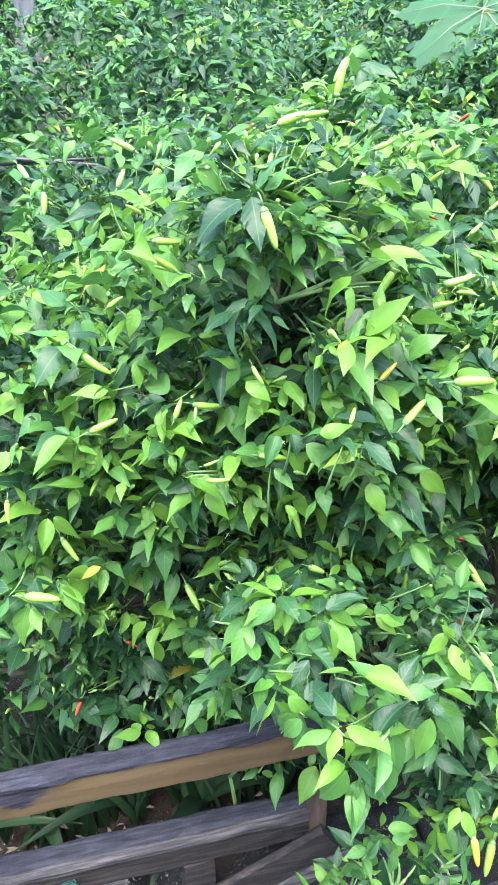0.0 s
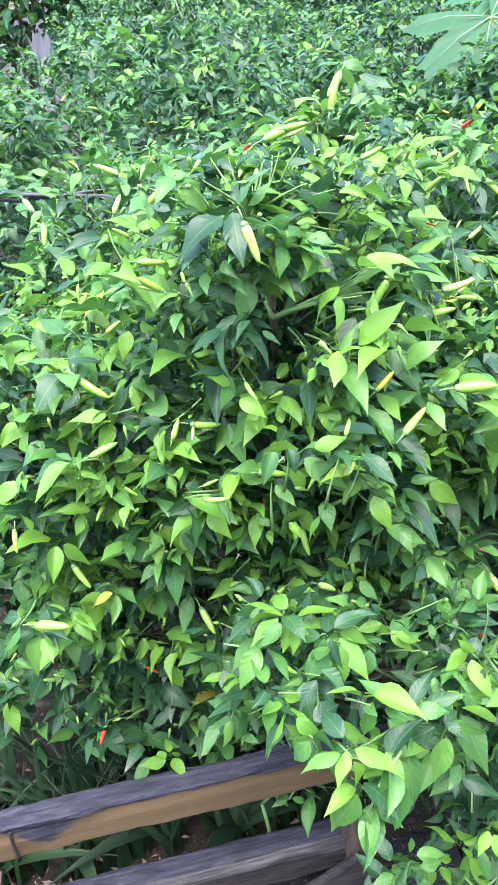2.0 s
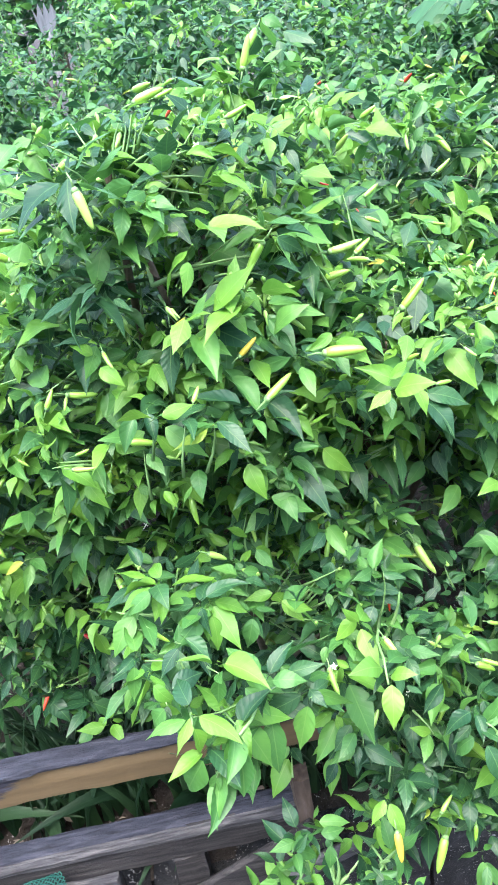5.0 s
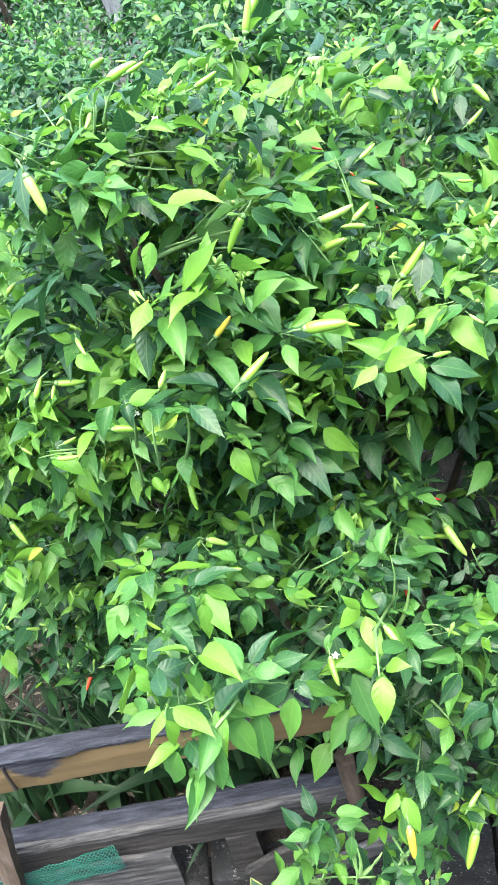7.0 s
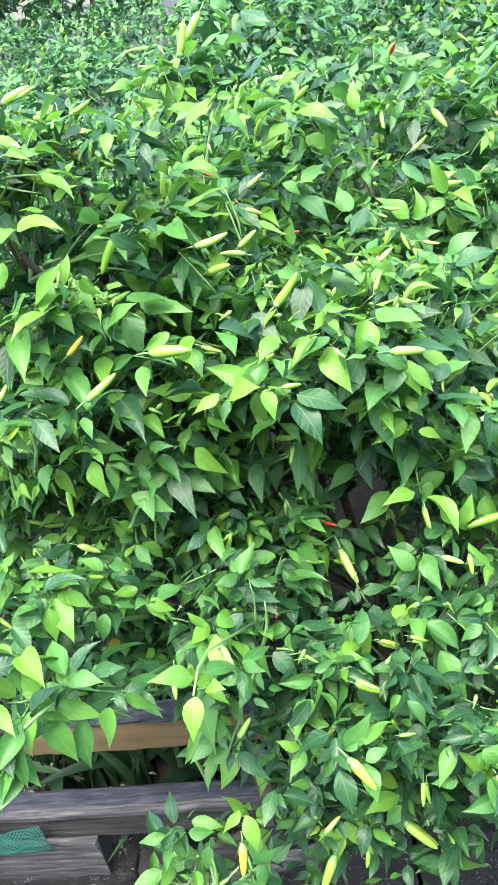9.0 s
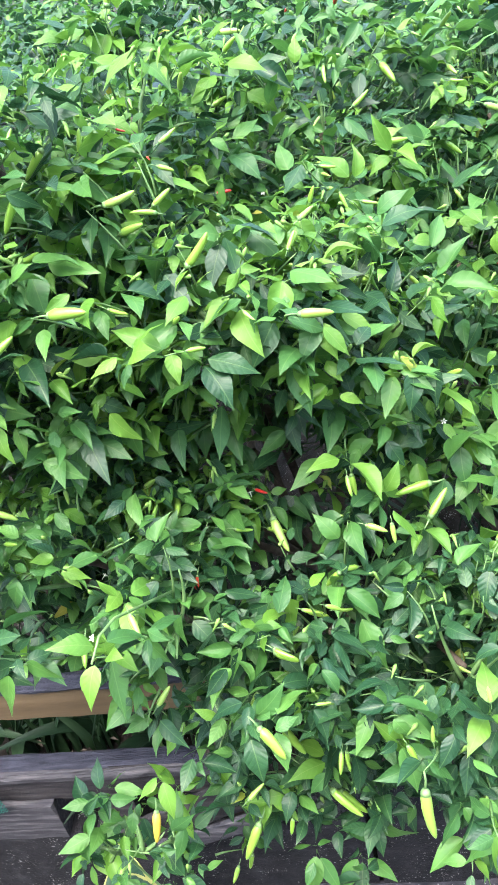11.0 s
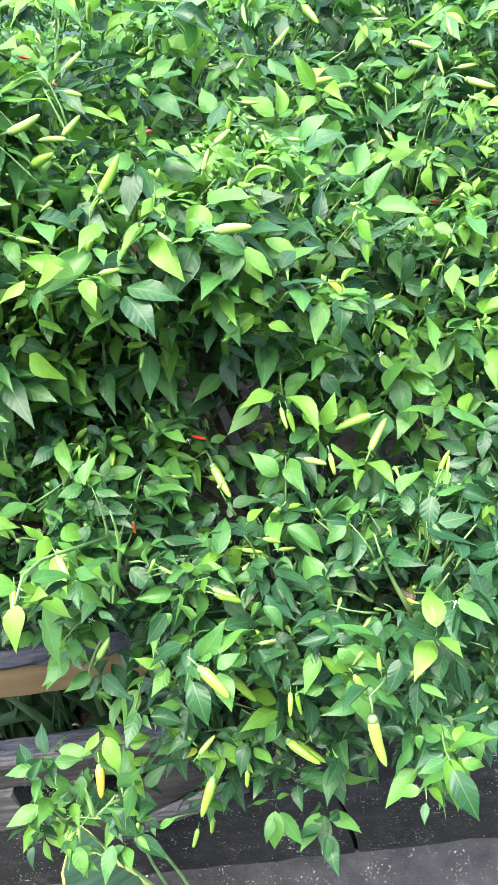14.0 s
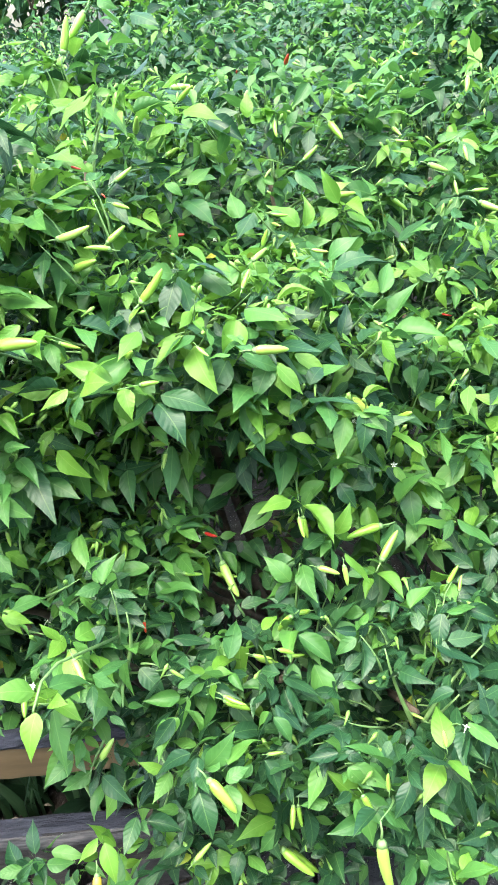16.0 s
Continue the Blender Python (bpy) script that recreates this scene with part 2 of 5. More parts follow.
def leaf_shape(length, width, cup, droop, twist, rng, fine=True):
    """A pepper leaf along +y from its stalk, its face up +z: broad near the base, drawn out to a fine tip, bending over in an arc. Returns verts, faces, uvs."""
    prof = [(0.0, 0.0), (0.05, 0.36), (0.14, 0.72), (0.26, 0.95), (0.38, 1.0), (0.52, 0.86), (0.66, 0.6), (0.8, 0.32), (0.92, 0.11), (1.0, 0.0)] if fine else [(0.0, 0.0), (0.14, 0.8), (0.38, 0.98), (0.68, 0.5), (1.0, 0.0)]
    cols = (-1, -0.55, 0, 0.55, 1) if fine else (-1, 0, 1)
    v, f, uv, rows = [], [], [], []
    hook, phase, lift, waves = rng.uniform(-0.16, 0.16), rng.uniform(0, 6), 0.35 * droop + rng.uniform(-0.1, 0.2), rng.uniform(5, 9)
    y, z, last = 0.16 * length, 0.0, 0.0
    for s, p in prof:
        pitch = lift - droop * (s + last) / 2
        y, z, last = y + (s - last) * length * math.cos(pitch), z + (s - last) * length * math.sin(pitch), s
        w, row = p * width / 2, []
        for c in cols if w else (0,):
            a, side = abs(c), 1.3 if c > 0 else 0.0
            h = w * cup * (0.35 * a + 0.65 * a * a) + c * w * twist * s
            if fine:
                h += 0.042 * length * math.sin(s * waves + phase + side) * a * a * min(1, p * 1.6) + 0.02 * length * math.sin(s * 17 + phase) * (a - a * a) * 4 * p
            row.append(len(v))
            v.append((hook * length * s * s + c * w * math.cos(cup * a * 0.8), y - h * math.sin(pitch), z + h * math.cos(pitch)))
            uv.append((0.5 + c * 0.5 * p, s))
        rows.append(row)
    for a, b in zip(rows, rows[1:]):
        if len(a) == 1:
            f += [(a[0], b[i + 1], b[i]) for i in range(len(b) - 1)]
        elif len(b) == 1:
            f += [(a[i], a[i + 1], b[0]) for i in range(len(a) - 1)]
        else:
            f += [(a[i], a[i + 1], b[i + 1], b[i]) for i in range(len(a) - 1)]
    t = 0.014 * length
    b0 = len(v)
    v += [(-t, 0, -0.02 * length), (t, 0, -0.02 * length), (0, 0, t * 1.6 - 0.02 * length)]
    uv += [(0.5, 0), (0.5, 0), (0.5, 0)]
    f += [(b0, b0 + 1, 0), (b0 + 1, b0 + 2, 0), (b0 + 2, b0, 0)]
    return np.array(v), f, np.array(uv)


RNG = random.Random(7)
LEAF_SHAPES = [leaf_shape(1.0, RNG.uniform(0.4, 0.53), RNG.uniform(-0.25, 0.6), RNG.uniform(0.15, 1.1), RNG.uniform(-0.35, 0.35), RNG) for _ in range(10)]
LEAF_FAR = [leaf_shape(1.0, RNG.uniform(0.4, 0.53), RNG.uniform(-0.2, 0.5), RNG.uniform(0.2, 1.2), RNG.uniform(-0.3, 0.3), RNG, False) for _ in range(6)]
MATS = [LEAF, LEAF_YOUNG, LEAF_OLD_SHADED, LEAF_YELLOW]
LEAF_MESHES = {}
for mi, m_ in enumerate(MATS):
    for si, (v_, f_, u_) in enumerate(LEAF_SHAPES):
        me_ = mesh_from("leaf", v_.tolist(), f_, u_)
        me_.materials.append(m_)
        LEAF_MESHES[mi, si] = me_


def leaf_matrix(place, axis, size, roll, face=(0, 0, 1)):
    a = Vector(axis).normalized()
    up = Vector(face) - a * Vector(face).dot(a)
    if up.length < 0.2:
        up = Vector((0.3, -1, 0.2)) - a * Vector((0.3, -1, 0.2)).dot(a)
    up.normalize()
    s = a.cross(up)
    up = up * math.cos(roll) + s * math.sin(roll)
    s = a.cross(up)
    m = Matrix(((s.x, a.x, up.x), (s.y, a.y, up.y), (s.z, a.z, up.z))) * size
    return Matrix.Translation(place) @ m.to_4x4()


def joined_leaves(items, shapes, name, parent, label=""):
    """items: (matrix, material index, shape index); one mesh for all of them."""
    vs, fs, us, ms, base = [], [], [], [], 0
    for mtx, mi, si in items:
        v, f, u = shapes[si % len(shapes)]
        a = np.array(mtx)
        vs.append(v @ a[:3, :3].T + a[:3, 3])
        us.append(u)
        fs += [tuple(i + base for i in face) for face in f]
        ms += [mi] * len(f)
        base += len(v)
    me = mesh_from(name, np.vstack(vs).tolist(), fs, np.vstack(us))
    for m in MATS:
        me.materials.append(m)
    me.polygons.foreach_set("material_index", ms)
    return part(name, me, None, parent, label)


def tube(points, radii, sides=6):
    """Verts and faces of a tapering round tube through points."""
    v, f = [], []
    n = len(points)
    pts = [Vector(p) for p in points]
    for i, p in enumerate(pts):
        d = (pts[min(i + 1, n - 1)] - pts[max(i - 1, 0)]).normalized()
        ref = Vector((1, 0, 0)) if abs(d.x) < 0.8 else Vector((0, 1, 0))
        a = d.cross(ref).normalized()
        b = d.cross(a)
        for k in range(sides):
            t = 2 * math.pi * k / sides
            v.append(tuple(p + (a * math.cos(t) + b * math.sin(t)) * radii[i]))
    for i in range(n - 1):
        for k in range(sides):
            k2 = (k + 1) % sides
            f.append((i * sides + k, i * sides + k2, (i + 1) * sides + k2, (i + 1) * sides + k))
    f.append(tuple(range(sides - 1, -1, -1)))
    f.append(tuple(range((n - 1) * sides, n * sides)))
    return v, f


def tubes_mesh(name, list_of):
    v, f = [], []
    for pts, rad, sides in list_of:
        a, b = tube(pts, rad, sides)
        f += [tuple(i + len(v) for i in face) for face in b]
        v += a
    return mesh_from(name, v, f)


def bent(a, b, rng, sag=0.15, n=5):
    a, b = Vector(a), Vector(b)
    mid = (a + b) / 2 + Vector((rng.uniform(-1, 1), rng.uniform(-1, 1), rng.uniform(-0.2, 1))) * (b - a).length * sag
    return [a.lerp(mid, t / (n - 1)).lerp(mid.lerp(b, t / (n - 1)), t / (n - 1)) for t in range(n)]


# pods: a blunt tapering fruit, its stalk end at the origin, along -z
def pod_mesh(name, length, width, bend, material):
    rings = [(0.0, 0.42), (0.05, 0.76), (0.15, 0.97), (0.32, 1.0), (0.52, 0.9), (0.7, 0.8), (0.84, 0.62), (0.94, 0.38), (0.995, 0.1)]
    pts = [(bend * length * s * s, 0, -s * length) for s, _ in rings]
    v, f = tube(pts, [width / 2 * r for _, r in rings], 10)
    me = mesh_from(name, v, f)
    me.materials.append(material)
    return me


def calyx_mesh(width):
    v, f = tube([(0, 0, 0.022), (0.001, 0, 0.012), (0, 0, 0.004)], [0.0011, 0.0013, 0.0016], 6)
    w, g = tube([(0, 0, 0.004), (0, 0, 0.0015), (0, 0, -0.003)], [0.0018, width * 0.42, width * 0.5], 8)
    f += [tuple(i + len(v) for i in face) for face in g]
    me = mesh_from("calyx", v + w, f)
    me.materials.append(STEM_GREEN)
    return me


POD_SET = [[pod_mesh("pod", 1.0, w, b, m) for w, b in ((0.27, 0.0), (0.25, 0.09), (0.3, -0.06), (0.24, 0.15))] for m in (POD, POD_YELLOW, POD_RED)]
CALYX = calyx_mesh(0.011)


def add_pod(plant, place, direction, length, colour=0, shape=0):
    """A pod with its calyx; direction: from stalk to tip."""
    q = Vector((0, 0, -1)).rotation_difference(Vector(direction).normalized())
    ob = part("pod", POD_SET[colour][shape % 4], None, plant, ("", "yellow ripening pod", "ripe red pod")[colour])
    w = Vector(place) - plant.location
    ob.matrix_basis = Matrix.LocRotScale(w, q, (length,) * 3)
    c = part("calyx", CALYX, None, ob)
    c.scale = (20.0,) * 3
    return ob


# ---- large structure ----
def box(bm, x0, x1, y0, y1, z0, z1, bevel=0.003):
    r = bmesh.ops.create_cube(bm, size=1.0, matrix=Matrix.Translation(((x0 + x1) / 2, (y0 + y1) / 2, (z0 + z1) / 2)) @ Matrix.Diagonal((x1 - x0, y1 - y0, z1 - z0, 1)))
    if bevel:
        vs = set(r["verts"])
        bmesh.ops.bevel(bm, geom=[e for e in bm.edges if e.verts[0] in vs and e.verts[1] in vs], offset=bevel, segments=2, affect='EDGES')


def rough_plank(x0, x1, y0, y1, z0, z1, seed, wob=0.003, cuts=30):
    """A worn board with wavering edges."""
    rng = random.Random(seed)
    bm = bmesh.new()
    sec = [(y0, z0), (y0, (z0 + z1) / 2), (y0 + 0.004, z1 - 0.003), (y0 + 0.01, z1), ((y0 + y1) / 2, z1), (y1 - 0.006, z1), (y1, z1 - 0.006), (y1, z0)]
    rings = []
    for i in range(cuts + 1):
        x = x0 + (x1 - x0) * i / cuts
        rings.append([bm.verts.new((x + rng.uniform(-1, 1) * wob * (0.6 if 0 < i < cuts else 1), y + noise.noise((x * 14, k * 3.1, seed)) * wob + rng.uniform(-1, 1) * wob * 0.25, z + noise.noise((x * 11, k * 1.7, seed + 9)) * wob + rng.uniform(-1, 1) * wob * 0.25)) for k, (y, z) in enumerate(sec)])
    m = len(sec)
    for a, b in zip(rings, rings[1:]):
        for k in range(m):
            bm.faces.new((a[k], a[(k + 1) % m], b[(k + 1) % m], b[k]))
    bm.faces.new(rings[0][::-1])
    bm.faces.new(rings[-1])
    bmesh.ops.recalc_face_normals(bm, faces=bm.faces)
    return bm


def ground_sheet(name, x0, x1, y0, y1, z, n, rough, material, label, seed=0):
    v = []
    for j in range(n + 1):
        for i in range(n + 1):
            x, y = x0 + (x1 - x0) * i / n, y0 + (y1 - y0) * j / n
            v.append((x, y, z + rough * noise.noise((x * 6, y * 6, seed)) + rough * 0.5 * noise.noise((x * 23, y * 23, seed))))
    f = [(j * (n + 1) + i, j * (n + 1) + i + 1, (j + 1) * (n + 1) + i + 1, (j + 1) * (n + 1) + i) for j in range(n) for i in range(n)]
    me = mesh_from(name, v, f)
    me.materials.append(material)
    return tagged(new(name, me), label, "ground", "", "structure")


ground_sheet("ground", -60, 60, -60, 60, -0.05, 40, 0.0, SOIL, "dark bare earth reaching away beyond the bed")
ground_sheet("soil_bed", -3.0, 5.0, 0.70, 7.0, 0.2, 120, 0.03, SOIL, "dark crumbly soil of the raised pepper bed")
ground_sheet("pavement", -3.0, 5.0, -1.95, 0.66, 0.0, 60, 0.004, PAVING, "worn grey concrete paving along the bed")

# Unseen wall, added across the paving to cut the skylight from the front.
bm = bmesh.new()
box(bm, -3.0, 5.0, -2.12, -1.9, -0.06, 2.9, 0.01)
me = bpy.data.meshes.new("wall_house")
bm.to_mesh(me)
bm.free()
me.materials.append(BLOCKER_GREY)
tagged(new("wall_house", me), "plain grey unseen wall added to block skylight from the front", "wall", "", "structure")

# ---- plan of the pods and of the largest leaves: place, way to the tip, colour ----
PODS = {}
PODS["A", 0] = [(0.167, 0.588, 1.370, 0.008, -0.012, -0.029, 0), (0.316, 0.770, 1.289, -0.025, -0.010, -0.021, 0), (0.319, 0.667, 1.276, -0.024, -0.007, -0.025, 0), (0.011, 0.705, 1.203, 0.023, -0.019, -0.020, 0), (0.133, 0.944, 1.318, -0.025, 0.002, -0.021, 0), (0.083, 0.634, 1.336, 0.023, 0.003, -0.004, 0), (0.045, 0.784, 1.216, 0.016, -0.001, 0.012, 0), (0.171, 0.693, 1.218, 0.010, -0.009, -0.019, 0), (0.207, 0.718, 1.381, -0.006, -0.012, -0.010, 0), (0.275, 0.575, 1.210, 0.018, 0.005, 0.012, 1), (0.099, 0.685, 0.888, 0.011, -0.025, -0.021, 0), (-0.039, 0.718, 0.962, 0.013, -0.018, -0.024, 0), (-0.077, 0.620, 0.972, 0.034, -0.012, 0.002, 0)]
PODS["A", 1] = [(-0.087, 0.692, 1.045, -0.003, -0.015, -0.019, 0), (0.109, 0.562, 1.133, 0.020, -0.006, -0.002, 0), (0.163, 0.575, 1.143, 0.025, -0.002, -0.004, 0), (0.111, 0.632, 1.173, 0.027, 0.000, -0.009, 0), (0.304, 0.705, 1.383, 0.021, 0.001, 0.006, 0), (0.017, 0.770, 0.723, 0.017, -0.014, -0.006, 2), (0.246, 0.748, 1.402, 0.017, 0.001, 0.004, 0), (0.098, 0.690, 0.949, 0.021, -0.006, -0.006, 0), (0.158, 0.587, 1.231, 0.004, -0.014, -0.011, 0), (0.289, 0.680, 1.210, 0.026, -0.001, 0.007, 0), (0.277, 0.716, 1.283, 0.017, 0.011, 0.017, 0), (0.236, 0.712, 1.344, 0.030, 0.002, -0.022, 0), (0.225, 0.758, 1.399, 0.029, 0.003, 0.010, 0)]
PODS["A", 2] = [(0.075, 0.909, 1.309, 0.011, 0.010, 0.018, 0), (0.090, 0.621, 1.168, 0.009, 0.009, 0.015, 0), (0.011, 0.652, 1.145, 0.027, 0.002, 0.009, 0), (0.038, 0.663, 1.093, 0.010, -0.007, -0.008, 0), (0.111, 0.584, 1.134, 0.014, -0.000, 0.003, 0), (0.137, 0.652, 1.219, 0.012, -0.006, -0.006, 0)]
PODS["B", 0] = [(0.227, 0.518, 1.205, 0.007, 0.009, 0.009, 0), (0.208, 0.605, 1.046, -0.002, -0.018, -0.023, 0), (0.152, 0.478, 0.997, 0.011, -0.004, -0.015, 0), (0.228, 0.536, 0.983, 0.016, -0.005, 0.002, 0), (0.348, 0.466, 0.803, 0.014, 0.014, 0.012, 0), (0.291, 0.545, 1.179, 0.025, 0.019, 0.009, 0), (0.266, 0.620, 0.977, 0.002, -0.006, -0.015, 0), (0.428, 0.511, 0.867, 0.012, -0.005, -0.009, 0), (0.400, 0.560, 0.889, -0.003, -0.004, -0.013, 2)]
PODS["C", 0] = [(0.388, 0.691, 1.247, 0.033, -0.003, 0.003, 0), (0.386, 0.716, 1.209, 0.026, -0.006, 0.009, 0), (0.351, 0.571, 1.200, 0.036, -0.008, 0.003, 0), (0.423, 0.682, 1.022, 0.022, -0.008, 0.004, 0), (0.458, 0.682, 0.835, 0.024, -0.011, -0.001, 0), (0.454, 0.669, 1.183, 0.028, 0.009, 0.022, 0), (0.507, 0.763, 0.967, -0.005, -0.014, -0.038, 0), (0.424, 0.726, 0.964, 0.012, -0.008, -0.027, 0), (0.469, 0.672, 0.858, 0.012, -0.031, -0.027, 0), (0.556, 0.604, 1.147, 0.030, 0.002, -0.003, 0), (0.344, 0.798, 1.271, 0.001, 0.008, 0.024, 0), (0.338, 0.674, 1.192, 0.015, -0.006, -0.013, 0), (0.433, 0.632, 0.884, 0.018, 0.005, -0.010, 0)]
PODS["C", 1] = [(0.569, 0.611, 0.955, 0.001, -0.015, -0.014, 0), (0.457, 0.575, 1.144, 0.016, 0.004, -0.001, 0), (0.651, 0.660, 0.894, -0.038, -0.010, 0.001, 0), (0.570, 0.653, 0.924, 0.002, -0.007, -0.024, 0), (0.423, 0.727, 1.227, 0.019, 0.008, 0.011, 0), (0.504, 0.625, 1.149, 0.008, -0.009, -0.008, 0), (0.549, 0.672, 1.180, 0.008, 0.010, 0.013, 0), (0.385, 0.617, 1.176, 0.015, 0.002, -0.011, 0), (0.441, 0.748, 1.278, 0.017, 0.008, 0.007, 0), (0.437, 0.731, 1.261, 0.015, -0.001, -0.006, 0), (0.398, 0.764, 1.295, 0.009, -0.002, -0.005, 2), (0.428, 0.735, 1.271, 0.003, -0.002, -0.004, 2)]
PODS["D", 0] = [(0.464, 0.480, 0.730, 0.020, -0.013, -0.029, 0), (0.505, 0.486, 0.593, 0.026, -0.015, -0.025, 0), (0.476, 0.496, 0.834, 0.023, -0.000, -0.015, 0), (0.500, 0.584, 0.794, 0.024, -0.002, -0.010, 0), (0.538, 0.550, 0.828, 0.017, 0.002, -0.004, 0), (0.513, 0.454, 0.804, 0.015, 0.001, -0.001, 0), (0.528, 0.441, 0.741, -0.003, -0.017, -0.012, 0), (0.417, 0.436, 0.671, 0.017, 0.015, 0.006, 0), (0.608, 0.363, 0.798, -0.003, -0.020, -0.039, 0), (0.465, 0.413, 0.830, 0.023, -0.018, -0.021, 0), (0.501, 0.467, 0.628, 0.029, -0.022, -0.021, 0), (0.458, 0.433, 0.633, -0.003, -0.009, -0.015, 0), (0.479, 0.487, 0.850, 0.019, -0.010, -0.007, 0)]
PODS["D", 1] = [(0.506, 0.536, 0.849, 0.017, -0.000, -0.009, 0), (0.537, 0.501, 0.890, 0.014, 0.002, -0.009, 0), (0.647, 0.626, 0.876, 0.019, 0.025, 0.017, 0), (0.581, 0.598, 0.899, 0.021, -0.006, -0.005, 0), (0.607, 0.587, 0.907, 0.001, -0.009, -0.019, 0), (0.597, 0.408, 0.797, 0.008, -0.007, -0.018, 0), (0.620, 0.410, 0.799, -0.000, 0.005, 0.017, 0), (0.531, 0.453, 0.723, -0.002, -0.012, -0.017, 0), (0.674, 0.424, 0.832, 0.000, 0.008, 0.012, 0), (0.713, 0.615, 0.843, 0.013, 0.010, 0.014, 0)]
PODS["E", 0] = [(0.584, 0.848, 1.064, 0.033, 0.008, -0.014, 0), (0.593, 0.880, 1.051, 0.029, -0.008, -0.005, 0), (0.664, 0.902, 1.027, 0.014, -0.007, -0.018, 0), (0.688, 0.914, 1.008, 0.021, 0.007, 0.004, 0), (0.618, 0.827, 0.950, 0.026, -0.001, -0.008, 0), (0.743, 0.804, 0.923, 0.001, 0.008, 0.015, 0), (0.736, 0.765, 0.908, 0.017, -0.006, -0.011, 0), (0.743, 1.064, 1.066, 0.008, -0.010, -0.015, 0), (0.594, 0.939, 1.133, 0.006, -0.011, -0.019, 0), (0.858, 1.084, 1.100, 0.031, -0.014, -0.018, 0), (0.669, 0.735, 0.868, 0.018, 0.004, 0.004, 0), (0.577, 0.919, 1.176, 0.018, -0.001, -0.007, 0), (0.661, 0.999, 1.084, 0.012, 0.006, 0.006, 0)]
PODS["E", 1] = [(0.619, 0.928, 1.122, 0.019, -0.002, -0.007, 0), (0.626, 0.900, 1.075, 0.012, 0.006, 0.006, 0), (0.626, 0.807, 0.933, 0.021, 0.004, 0.001, 0), (0.827, 1.099, 1.130, 0.000, -0.011, -0.016, 0), (0.851, 1.096, 1.114, 0.022, 0.003, -0.002, 0), (0.669, 0.928, 1.063, 0.001, -0.006, -0.008, 2), (0.778, 0.964, 0.996, 0.012, -0.002, -0.006, 2)]
PODS["F", 0] = [(0.389, 1.035, 1.416, -0.020, -0.016, -0.025, 0), (0.593, 1.075, 1.254, -0.003, -0.016, -0.019, 0), (0.449, 1.234, 1.298, 0.032, -0.005, -0.002, 0), (0.667, 1.151, 1.226, 0.017, -0.022, -0.021, 0), (0.624, 1.030, 1.208, 0.022, 0.005, 0.011, 0), (0.363, 0.994, 1.381, 0.013, 0.011, 0.035, 0), (0.794, 1.106, 1.157, 0.027, 0.002, -0.014, 0), (0.433, 1.132, 1.223, 0.021, 0.009, 0.008, 0), (0.654, 1.041, 1.153, 0.033, 0.005, -0.002, 0), (0.847, 1.128, 1.169, -0.000, -0.013, -0.019, 0), (0.739, 1.091, 1.123, 0.019, -0.008, -0.017, 0)]
PODS["G", 0] = [(-0.009, 0.954, 1.294, -0.002, -0.009, -0.024, 0), (-0.044, 1.177, 1.274, 0.014, -0.021, -0.014, 0)]
PODS["Y", 0] = [(0.348, 0.379, 0.756, 0.000, -0.020, -0.020, 1), (0.420, 0.430, 0.631, -0.018, -0.025, -0.026, 0), (0.377, 0.470, 0.485, -0.007, -0.007, -0.021, 0), (0.369, 0.441, 0.516, -0.007, -0.014, -0.013, 0)]
LEAVES = {}
LEAVES["A", 0] = [(0.033, 0.673, 1.176, -0.045, 0.005, -0.001, 1), (-0.050, 0.705, 1.006, -0.012, -0.038, -0.031, 1), (0.095, 0.673, 1.033, -0.000, -0.034, -0.038, 0), (0.113, 0.593, 1.098, 0.017, -0.033, -0.022, 1), (0.060, 0.677, 1.018, -0.002, -0.027, -0.035, 1), (-0.045, 0.663, 0.937, 0.026, -0.023, -0.029, 1), (0.025, 0.756, 0.860, -0.000, -0.026, -0.028, 1), (-0.025, 0.749, 0.800, 0.027, -0.030, -0.014, 1), (0.001, 0.681, 0.943, -0.026, -0.006, -0.018, 3), (-0.078, 0.633, 0.941, 0.012, -0.027, -0.019, 1), (0.138, 0.673, 0.937, -0.036, -0.026, -0.014, 1), (0.098, 0.701, 0.804, 0.010, -0.031, -0.055, 0), (0.051, 0.701, 0.789, 0.012, -0.020, -0.040, 1)]
LEAVES["A", 1] = [(0.024, 0.693, 0.617, -0.045, -0.008, 0.008, 1), (0.176, 0.624, 1.311, -0.019, -0.023, -0.040, 0), (0.233, 0.724, 1.339, 0.036, -0.030, -0.027, 0), (0.201, 0.603, 1.347, -0.013, -0.026, -0.026, 0), (0.148, 0.682, 1.251, -0.019, -0.024, -0.020, 0), (0.063, 0.685, 1.200, 0.001, -0.022, -0.027, 1), (0.152, 0.590, 1.216, 0.022, -0.026, -0.013, 1), (-0.003, 0.695, 1.085, 0.033, -0.008, 0.001, 1), (0.081, 0.600, 1.141, 0.003, -0.016, -0.016, 1)]
